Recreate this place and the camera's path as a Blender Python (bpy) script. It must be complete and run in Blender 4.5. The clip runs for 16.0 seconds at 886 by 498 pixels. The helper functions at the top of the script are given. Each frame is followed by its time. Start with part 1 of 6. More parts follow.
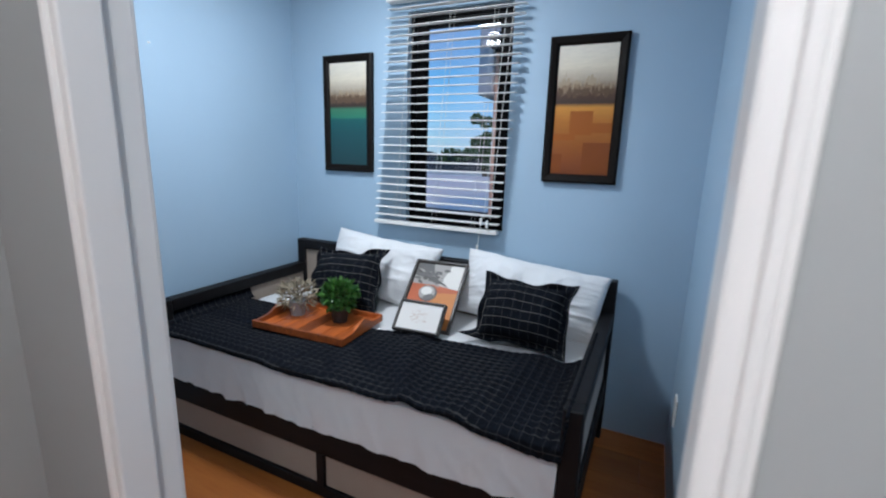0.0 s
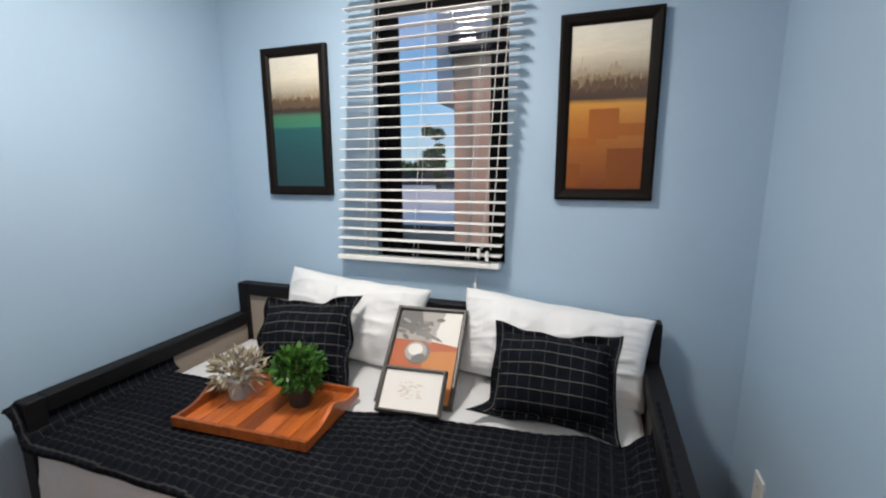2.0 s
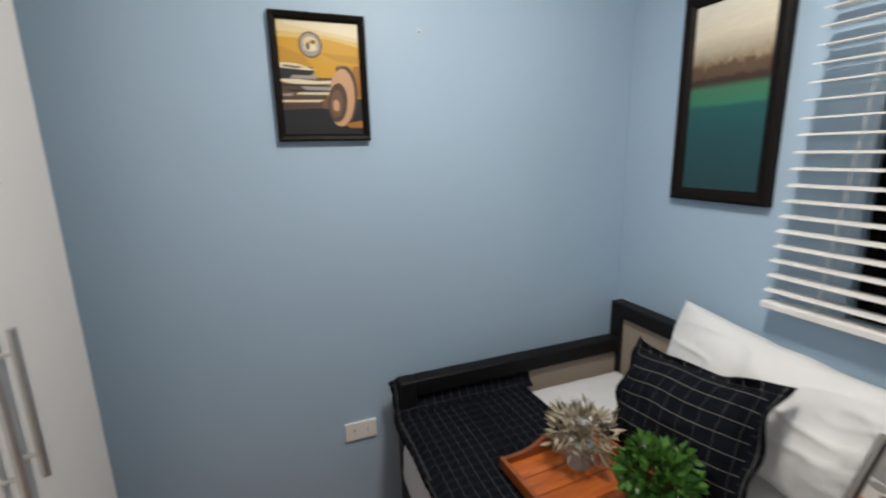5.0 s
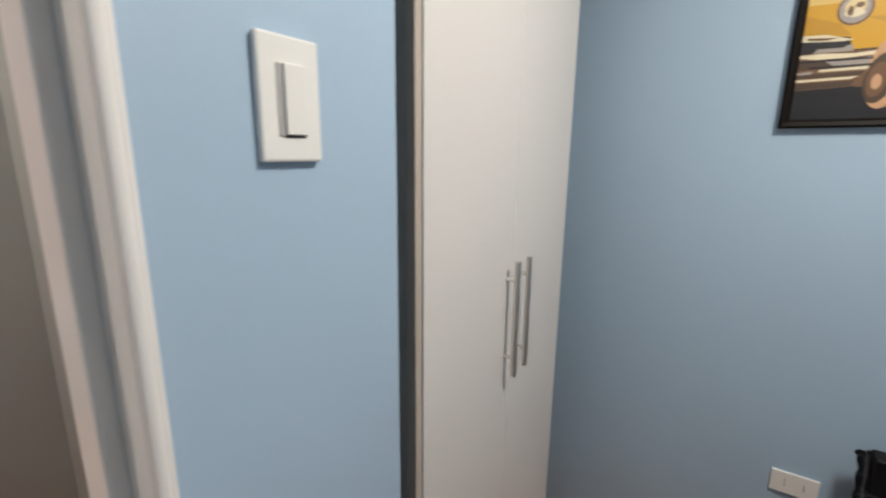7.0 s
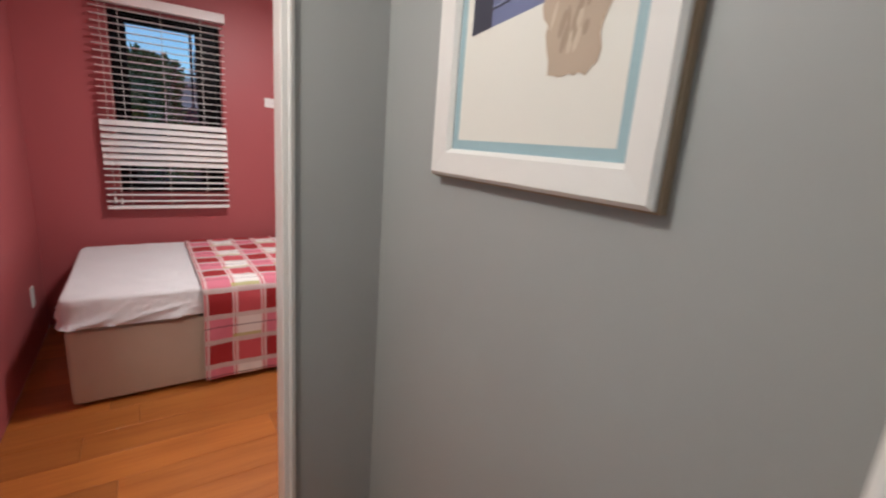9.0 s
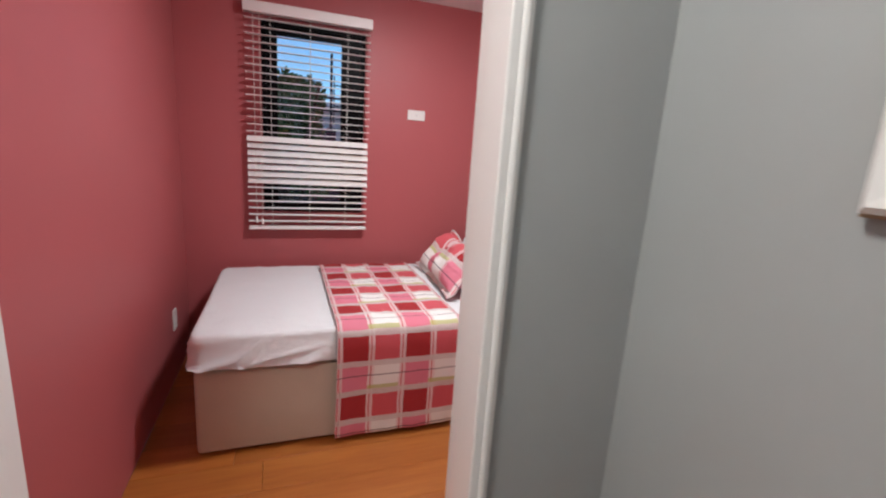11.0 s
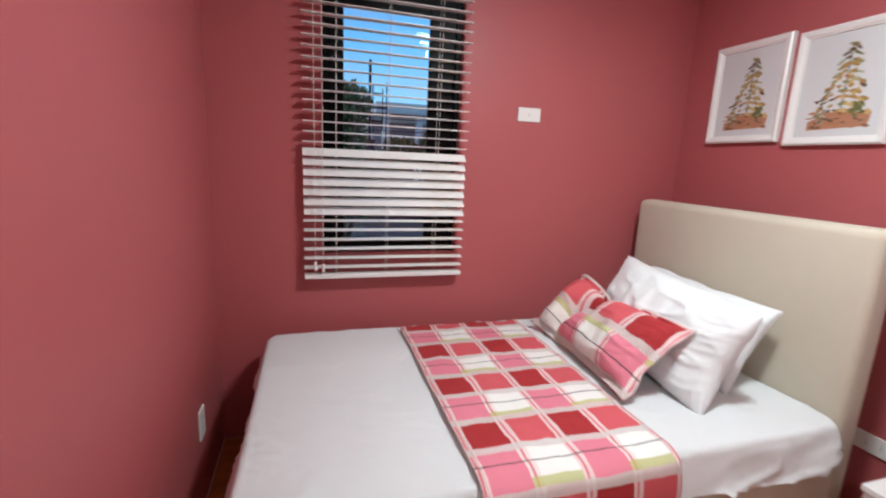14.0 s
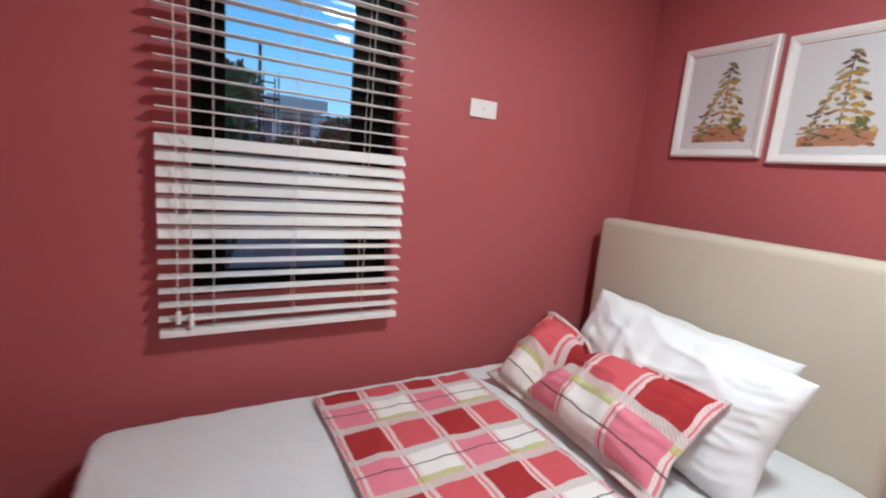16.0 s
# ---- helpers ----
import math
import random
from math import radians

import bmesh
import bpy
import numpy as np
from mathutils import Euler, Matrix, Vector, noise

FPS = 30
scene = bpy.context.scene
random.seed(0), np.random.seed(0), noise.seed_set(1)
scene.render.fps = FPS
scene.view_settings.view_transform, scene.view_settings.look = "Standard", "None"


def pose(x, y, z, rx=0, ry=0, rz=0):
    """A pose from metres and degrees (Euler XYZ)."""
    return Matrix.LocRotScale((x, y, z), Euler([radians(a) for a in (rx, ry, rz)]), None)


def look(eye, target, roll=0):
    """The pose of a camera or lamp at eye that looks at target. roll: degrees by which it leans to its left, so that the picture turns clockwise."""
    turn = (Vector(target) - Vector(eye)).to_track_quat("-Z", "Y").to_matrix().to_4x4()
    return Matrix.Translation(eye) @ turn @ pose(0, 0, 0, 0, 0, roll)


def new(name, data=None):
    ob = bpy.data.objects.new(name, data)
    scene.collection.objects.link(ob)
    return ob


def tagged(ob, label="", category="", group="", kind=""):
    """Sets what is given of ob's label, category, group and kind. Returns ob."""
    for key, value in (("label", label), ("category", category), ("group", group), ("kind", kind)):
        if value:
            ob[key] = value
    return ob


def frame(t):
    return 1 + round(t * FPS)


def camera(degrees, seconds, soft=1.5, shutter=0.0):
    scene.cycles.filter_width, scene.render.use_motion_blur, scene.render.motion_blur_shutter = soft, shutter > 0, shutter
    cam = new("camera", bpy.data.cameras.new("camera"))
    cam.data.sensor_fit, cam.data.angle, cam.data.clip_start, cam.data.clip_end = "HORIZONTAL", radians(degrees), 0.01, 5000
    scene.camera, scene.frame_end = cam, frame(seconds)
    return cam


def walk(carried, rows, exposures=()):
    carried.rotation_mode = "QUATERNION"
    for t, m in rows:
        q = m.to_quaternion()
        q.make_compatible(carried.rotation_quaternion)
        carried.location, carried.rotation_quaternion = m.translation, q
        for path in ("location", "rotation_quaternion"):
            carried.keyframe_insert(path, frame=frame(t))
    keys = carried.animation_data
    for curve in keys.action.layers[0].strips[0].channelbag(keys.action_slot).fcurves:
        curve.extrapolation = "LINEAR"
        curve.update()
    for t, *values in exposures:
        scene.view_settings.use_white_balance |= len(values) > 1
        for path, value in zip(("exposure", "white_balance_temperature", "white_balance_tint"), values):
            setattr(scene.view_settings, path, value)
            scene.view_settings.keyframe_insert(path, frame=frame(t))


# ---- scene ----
cam = camera(90.1, 16.0, soft=2.1, shutter=0.4)
PATH = [
    (0, (0.481, 0.391, 1.389), (-0.357, 2.167, 0.971), 1.7),
    (0.5, (0.371, 0.506, 1.39), (-0.473, 2.283, 0.987), 1.5),
    (1, (0.263, 0.621, 1.388), (-0.571, 2.4, 0.993), 1.0),
    (1.5, (0.183, 0.724, 1.392), (-0.538, 2.552, 1.017), 0.3),
    (2, (0.12, 0.831, 1.397), (-0.529, 2.688, 1.036), -0.3),
    (2.5, (0.081, 0.963, 1.395), (-0.627, 2.803, 1.056), -0.8),
    (3, (0.046, 1.094, 1.39), (-1.095, 2.705, 1.071), -2.3),
    (3.2, (0.026, 1.1, 1.393), (-1.221, 2.631, 1.071), -2.1),
    (5.3, (-0.202, 1.264, 1.461), (-2.111, 1.686, 1.041), -0.8),
    (5.5, (-0.213, 1.265, 1.46), (-2.16, 1.464, 1.047), -0.2),
    (6, (-0.201, 1.302, 1.45), (-2.104, 0.867, 1.016), -0.3),
    (6.5, (-0.162, 1.287, 1.438), (-1.933, 0.464, 1.006), -0.9),
    (7, (-0.106, 1.216, 1.431), (-1.737, 0.141, 1.001), 0.6),
    (7.5, (-0.053, 1.118, 1.439), (-1.62, -0.045, 1.005), 1.9),
    (8, (0.024, 0.985, 1.437), (-1.412, -0.338, 1.004), 2.7),
    (8.5, (0.094, 0.886, 1.442), (-1.203, -0.571, 0.997), 4.6),
    (9, (0.143, 0.762, 1.426), (-0.967, -0.838, 0.968), 4.4),
    (9.5, (0.122, 0.619, 1.424), (-0.818, -1.085, 0.963), 3.5),
    (9.7, (0.093, 0.538, 1.416), (-0.781, -1.204, 0.965), 3.9),
    (11.8, (0.253, -0.2, 1.385), (-0.401, -2.043, 0.963), 3.7),
    (12, (0.296, -0.29, 1.398), (-0.356, -2.132, 0.972), 3.8),
    (12.5, (0.351, -0.443, 1.397), (-0.268, -2.299, 0.981), 3.4),
    (13, (0.381, -0.589, 1.389), (-0.25, -2.446, 0.996), 3.5),
    (13.5, (0.38, -0.712, 1.372), (-0.262, -2.566, 0.988), 3.4),
    (14, (0.313, -0.933, 1.388), (-0.253, -2.812, 1.001), 2.6),
    (14.5, (0.281, -1.09, 1.378), (-0.151, -3.009, 1.013), 3.0),
    (15, (0.285, -1.274, 1.382), (-0.155, -3.19, 1.013), 3.4),
    (15.5, (0.29, -1.402, 1.399), (-0.427, -3.233, 1.031), 5.0),
    (16, (0.267, -1.543, 1.385), (-0.726, -3.245, 1.039), 5.0),
]
EXPOSURES = [(0, -0.16, 5700, 8), (1, -0.05, 5950, 10), (1.5, -0.02, 6500, 11), (2.3, 0.0, 6950, 11), (3, -0.17, 7100, 11), (5.3, -0.42, 7000, 11), (7, -0.28, 7100, 11), (8, -0.1, 7100, 10), (9.5, -0.22, 6300, 8), (12, 0.1, 6200, 6), (14, 0.05, 6000, -1), (16, -0.02, 5900, -2)]
walk(cam, [(t, look(eye, target, roll)) for t, eye, target, roll in PATH], EXPOSURES)

# ---- world and lights ----
world = bpy.data.worlds.new("dusk_sky")
scene.world = world
world.use_nodes = True
wn = world.node_tree
bgd = wn.nodes["Background"]
sky = wn.nodes.new("ShaderNodeTexSky")
sky.sky_type, sky.sun_disc = "NISHITA", False
sky.sun_elevation, sky.sun_rotation = radians(38.0), radians(236)
sky.air_density, sky.dust_density, sky.ozone_density = 1.0, 0.0, 6.0
tinted = wn.nodes.new("ShaderNodeMix")
tinted.data_type, tinted.blend_type = "RGBA", "MULTIPLY"
tinted.inputs[0].default_value = 1.0
tinted.inputs[7].default_value = (0.66, 0.93, 1.0, 1)
wn.links.new(sky.outputs[0], tinted.inputs[6])
geo = wn.nodes.new("ShaderNodeTexCoord")
stretch = wn.nodes.new("ShaderNodeMapping")
stretch.inputs["Scale"].default_value = (2.0, 2.0, 7.0)
wn.links.new(geo.outputs["Generated"], stretch.inputs["Vector"])
cloud = wn.nodes.new("ShaderNodeTexNoise")
cloud.inputs["Scale"].default_value, cloud.inputs["Detail"].default_value = 1.3, 5.0
wn.links.new(stretch.outputs[0], cloud.inputs["Vector"])
cover = wn.nodes.new("ShaderNodeValToRGB")
cover.color_ramp.elements[0].position, cover.color_ramp.elements[1].position = 0.36, 0.68
wn.links.new(cloud.outputs[0], cover.inputs[0])
clouded = wn.nodes.new("ShaderNodeMix")
clouded.data_type = "RGBA"
clouded.inputs[7].default_value = (2.8, 3.3, 4.9, 1)
part_cover = wn.nodes.new("ShaderNodeMath")
part_cover.operation = "MULTIPLY"
part_cover.inputs[1].default_value = 0.66
wn.links.new(cover.outputs[0], part_cover.inputs[0])
wn.links.new(part_cover.outputs[0], clouded.inputs[0])
wn.links.new(tinted.outputs[2], clouded.inputs[6])
wn.links.new(clouded.outputs[2], bgd.inputs[0])
bgd.inputs[1].default_value = 0.16


def lamp(name, kind, place, power, colour, size=0.3):
    data = bpy.data.lights.new(name, kind)
    data.energy, data.color = power, colour
    if kind == "POINT":
        data.shadow_soft_size = size
    if kind == "AREA":
        data.shape, data.size = "DISK", size
    ob = new(name, data)
    ob.location = place
    return ob


sun = lamp("sun", "SUN", (0, 0, 20), 1.2, (1.0, 0.70, 0.48))
sun.data.angle = radians(10)
sun.matrix_world = look((12, -8, 11.4), (0, 0, 0))
CEIL = 2.40
LAMPS = {"blue": (-0.72, 1.72), "red": (-0.64, -1.70), "hall": (0.60, -0.10)}
POWER = {"blue": 11.5, "red": 14, "hall": 24}
DOWN = {"blue": 19.5, "red": 25, "hall": 8}
TINT = {"blue": (1.0, 0.98, 0.95), "red": (0.97, 0.99, 1.0), "hall": (1.0, 0.965, 0.915)}
for k, (lx, ly) in LAMPS.items():
    lamp("ceiling_lamp", "POINT", (lx, ly, CEIL - 0.17), POWER[k], TINT[k], 0.06)
    lamp("ceiling_lamp", "AREA", (lx, ly, CEIL - 0.066), DOWN[k], TINT[k], 0.26)


# ---- materials ----
def lin(h):
    v = [int(h[i : i + 2], 16) / 255 for i in (0, 2, 4)]
    return tuple(x / 12.92 if x <= 0.04045 else ((x + 0.055) / 1.055) ** 2.4 for x in v) + (1,)


class Nodes:
    """A small writer of node materials."""

    def __init__(self, name):
        self.mat = bpy.data.materials.new(name)
        self.mat.use_nodes = True
        self.t = self.mat.node_tree
        self.b = self.t.nodes["Principled BSDF"]

    def put(self, kind, **inputs):
        n = self.t.nodes.new(kind)
        for k, v in inputs.items():
            self.set(n.inputs[k.replace("_", " ")], v)
        return n

    def set(self, socket, v):
        if isinstance(v, bpy.types.NodeSocket):
            self.t.links.new(v, socket)
        else:
            socket.default_value = v

    def math(self, op, a, b=0.0, c=0.0):
        n = self.t.nodes.new("ShaderNodeMath")
        n.operation = op
        self.set(n.inputs[0], a), self.set(n.inputs[1], b), self.set(n.inputs[2], c)
        return n.outputs[0]

    def mix(self, f, a, b, mode="MIX"):
        n = self.t.nodes.new("ShaderNodeMix")
        n.data_type, n.blend_type = "RGBA", mode
        self.set(n.inputs[0], f), self.set(n.inputs[6], a), self.set(n.inputs[7], b)
        return n.outputs[2]

    def noise(self, scale, detail=3.0, vector=None, rough=0.5):
        n = self.put("ShaderNodeTexNoise", Scale=scale, Detail=detail, Roughness=rough)
        self.set(n.inputs["Vector"], vector if vector is not None else self.coord())
        return n.outputs[0]

    def coord(self, which="Object"):
        n = self.t.nodes.get("tc") or self.t.nodes.new("ShaderNodeTexCoord")
        n.name = "tc"
        return n.outputs[which]

    def scaled(self, vec, x, y, z):
        n = self.t.nodes.new("ShaderNodeMapping")
        self.set(n.inputs["Vector"], vec)
        n.inputs["Scale"].default_value = (x, y, z)
        return n.outputs[0]

    def ramp(self, f, stops, const=False):
        n = self.t.nodes.new("ShaderNodeValToRGB")
        self.set(n.inputs[0], f)
        el = n.color_ramp.elements
        if const:
            n.color_ramp.interpolation = "CONSTANT"
        for i, (p, c) in enumerate(stops):
            e = el[i] if i < 2 else el.new(p)
            e.position, e.color = p, c
        return n.outputs[0]

    def bump(self, height, strength=0.2, distance=0.01):
        n = self.put("ShaderNodeBump", Strength=strength, Distance=distance, Height=height)
        self.set(self.b.inputs["Normal"], n.outputs[0])

    def done(self, colour=None, rough=None, metal=None, spec=None, coat=None):
        for key, v in (("Base Color", colour), ("Roughness", rough), ("Metallic", metal), ("Specular IOR Level", spec), ("Coat Weight", coat)):
            if v is not None:
                self.set(self.b.inputs[key], v)
        return self.mat


def dim(c, f):
    return tuple(x * f for x in c[:3]) + (1,)


def paint(name, colour, rough=0.55, vary=0.06, grain=350, strength=0.12, spec=0.4):
    """Roller-painted or lacquered surface: faint patchiness and an orange-peel grain."""
    n = Nodes(name)
    patch = n.noise(1.7, 4)
    fine = n.noise(grain, 2)
    c = n.mix(patch, dim(colour, 1 - vary), dim(colour, 1 + vary))
    c = n.mix(n.math("MULTIPLY", fine, 0.12), c, dim(colour, 0.9))
    n.bump(n.math("ADD", n.math("MULTIPLY", fine, 0.6), n.math("MULTIPLY", n.noise(40, 3), 0.6)), strength, 0.002)
    r = n.math("ADD", rough - 0.06, n.math("MULTIPLY", patch, 0.12))
    return n.done(c, r, spec=spec)


def cloth(name, colour, weave=900, rough=0.85, vary=0.08, strength=0.25, wrinkle=0.0, size=7):
    n = Nodes(name)
    patch = n.noise(9, 4)
    c = n.mix(patch, dim(colour, 1 - vary), dim(colour, 1 + vary))
    fine = n.noise(weave, 2)
    h = n.math("MULTIPLY", fine, 0.25)
    if wrinkle:
        folds = n.noise(size, 5, n.scaled(n.coord(), 1.0, 1.6, 0.8), 0.6)
        h = n.math("ADD", h, n.math("MULTIPLY", folds, wrinkle))
        ridge = n.math("SUBTRACT", 1.0, n.math("ABSOLUTE", n.math("SUBTRACT", n.math("MULTIPLY", n.noise(size * 0.7, 2, n.scaled(n.coord(), 1.5, 0.9, 1.2)), 2.0), 1.0)))
        h = n.math("ADD", h, n.math("MULTIPLY", n.math("POWER", ridge, 9.0), wrinkle * 0.06))
    n.bump(h, strength, 0.01)
    n.set(n.b.inputs["Sheen Weight"], 0.25)
    return n.done(c, rough, spec=0.2)


def metal(name, colour, rough=0.3):
    n = Nodes(name)
    g = n.noise(600, 2, n.scaled(n.coord(), 1, 1, 0.04))
    n.bump(g, 0.08, 0.001)
    return n.done(colour, n.math("ADD", rough - 0.05, n.math("MULTIPLY", n.noise(30), 0.1)), 1.0)


def wood(name, dark, light, axis=0, rough=0.4, scale=1.0, coat=0.0, spec=0.5, spread=0.36):
    """Straight-grained wood; each piece takes its own tone."""
    n = Nodes(name)
    info = n.t.nodes.new("ShaderNodeObjectInfo")
    off = n.math("MULTIPLY", info.outputs["Random"], 37.0)
    add = n.t.nodes.new("ShaderNodeVectorMath")
    add.operation = "ADD"
    n.set(add.inputs[0], n.coord())
    comb = n.put("ShaderNodeCombineXYZ", X=off, Y=off, Z=off)
    n.set(add.inputs[1], comb.outputs[0])
    s = [14 * scale] * 3
    s[axis] = 1.1 * scale
    v = n.scaled(add.outputs[0], *s)
    grain = n.noise(1.6, 6, v, 0.65)
    pores = n.noise(9, 3, v)
    f = n.math("ADD", n.math("MULTIPLY", grain, 0.75), n.math("MULTIPLY", pores, 0.25))
    c = n.ramp(f, [(0.28, dark), (0.72, light)])
    tone = n.math("ADD", 1 - spread / 2, n.math("MULTIPLY", info.outputs["Random"], spread))
    c = n.mix(1.0, c, n.put("ShaderNodeCombineColor", Red=tone, Green=tone, Blue=tone).outputs[0], "MULTIPLY")
    n.bump(f, 0.12, 0.002)
    return n.done(c, n.math("ADD", rough, n.math("MULTIPLY", pores, 0.12)), coat=coat, spec=spec)


BLUE_WALL = paint("blue_wall_paint", (0.375, 0.51, 0.64, 1), 0.5)
RED_WALL = paint("rose_wall_paint", (0.41, 0.100, 0.106, 1), 0.5)
GREY_WALL = paint("grey_wall_paint", (0.36, 0.37, 0.365, 1), 0.5)
WHITE_CEIL = paint("white_ceiling_paint", (0.80, 0.79, 0.78, 1), 0.8)
OUTER_WALL = paint("outer_render", (0.55, 0.50, 0.47, 1), 0.9, 0.1, 90, 0.4)
TRIM = paint("white_trim_paint", (0.78, 0.76, 0.74, 1), 0.32, 0.03, 200, 0.08)
WHITE_LACQUER = paint("white_lacquer", (0.78, 0.77, 0.76, 1), 0.28, 0.02, 250, 0.03, 0.5)
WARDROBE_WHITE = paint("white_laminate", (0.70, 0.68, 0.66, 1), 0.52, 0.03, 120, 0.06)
# darker copy of the white laminate: side shade put into the colour
SHADED_GREY = paint("shaded_laminate", (0.42, 0.41, 0.40, 1), 0.45, 0.03, 120, 0.06)
BEIGE_EDGE = paint("beige_edge_band", (0.48, 0.42, 0.36, 1), 0.5, 0.04)
PLASTIC = paint("white_plastic", (0.80, 0.79, 0.76, 1), 0.3, 0.02, 300, 0.02, 0.5)
SLOT = paint("dark_slot", (0.03, 0.03, 0.03, 1), 0.5)
SLAT = paint("white_blind_slat", (0.80, 0.79, 0.77, 1), 0.4, 0.03, 160, 0.05)
CORD = cloth("white_cord", (0.72, 0.70, 0.66, 1))
BLACK_ALU = paint("black_aluminium", (0.003, 0.003, 0.0035, 1), 0.45, 0.1, 300, 0.05, 0.08)
BLACK_FRAME = paint("black_frame_lacquer", (0.007, 0.005, 0.004, 1), 0.5, 0.15, 120, 0.15, 0.12)
DARK_WOOD = wood("wenge_stained_wood", (0.004, 0.004, 0.005, 1), (0.010, 0.009, 0.010, 1), 0, 0.5, spec=0.2)
TAUPE = cloth("taupe_upholstery", (0.30, 0.245, 0.20, 1), 700)
BEIGE = cloth("beige_upholstery", (0.52, 0.46, 0.37, 1), 800, 0.8, 0.05)
SHEET = cloth("white_cotton_sheet", (0.77, 0.78, 0.79, 1), 1200, 0.8, 0.02, 0.85, 1.7, 8)
PILLOW_WHITE = cloth("white_pillow_cotton", (0.76, 0.77, 0.78, 1), 1200, 0.8, 0.02, 0.5, 0.9, 9)
TEAK = wood("orange_teak", (0.14, 0.026, 0.006, 1), (0.46, 0.12, 0.022, 1), 1, 0.33, 1.6, 0.2, spread=1.0)
PLANK = wood("honey_laminate_plank", (0.29, 0.078, 0.012, 1), (0.47, 0.165, 0.032, 1), 0, 0.34, 0.8, 0.1)
CHROME = metal("brushed_steel", (0.72, 0.70, 0.66, 1), 0.38)
MERCURY = metal("mercury_glass", (0.80, 0.77, 0.76, 1), 0.09)
GOLD = paint("gold_lining", (0.62, 0.44, 0.22, 1), 0.4)
SHADE = cloth("white_shade_linen", (0.82, 0.80, 0.78, 1), 500, 0.9, 0.02, 0.1)
PAPER = paint("white_paper", (0.80, 0.79, 0.77, 1), 0.6, 0.02, 300, 0.02)
CREAM = paint("cream_mat_board", (0.75, 0.73, 0.68, 1), 0.65, 0.03)
MAT_BLUE = paint("pale_blue_mat", (0.33, 0.47, 0.52, 1), 0.6, 0.04)
INK = paint("grey_ink", (0.20, 0.19, 0.19, 1), 0.7)
POT_GREY = paint("grey_ceramic", (0.28, 0.29, 0.30, 1), 0.4)
POT_DARK = paint("dark_ceramic", (0.02, 0.02, 0.022, 1), 0.35)
BARK = paint("brown_bark", (0.07, 0.05, 0.035, 1), 0.9, 0.3, 60, 0.8)


def leafy(name, a, b, rough=0.5):
    n = Nodes(name)
    g = n.t.nodes.new("ShaderNodeNewGeometry")
    c = n.mix(g.outputs["Random Per Island"], a, b)
    n.set(n.b.inputs["Subsurface Weight"], 0.0)
    return n.done(c, rough, spec=0.3)


LEAF_GREEN = leafy("glossy_green_leaf", (0.012, 0.06, 0.01, 1), (0.075, 0.19, 0.035, 1), 0.35)
LEAF_DRY = leafy("dried_pale_sprig", (0.15, 0.125, 0.08, 1), (0.46, 0.40, 0.30, 1), 0.8)
LEAF_OLIVE = leafy("olive_sprig", (0.12, 0.125, 0.075, 1), (0.30, 0.29, 0.20, 1), 0.8)
LEAF_TREE = leafy("tree_leaf", (0.025, 0.07, 0.02, 1), (0.08, 0.16, 0.05, 1), 0.6)


def glass_mat():
    n = Nodes("window_glass")
    n.set(n.b.inputs["Transmission Weight"], 1.0)
    n.set(n.b.inputs["IOR"], 1.45)
    return n.done((0.93, 0.96, 0.97, 1), 0.0)


GLASS = glass_mat()


def glow(name, colour, strength):
    n = Nodes(name)
    n.set(n.b.inputs["Emission Color"], colour)
    n.set(n.b.inputs["Emission Strength"], strength)
    return n.done(colour, 0.4)


DIFFUSER = glow("lit_opal_diffuser", (1.0, 0.96, 0.9, 1), 9.0)


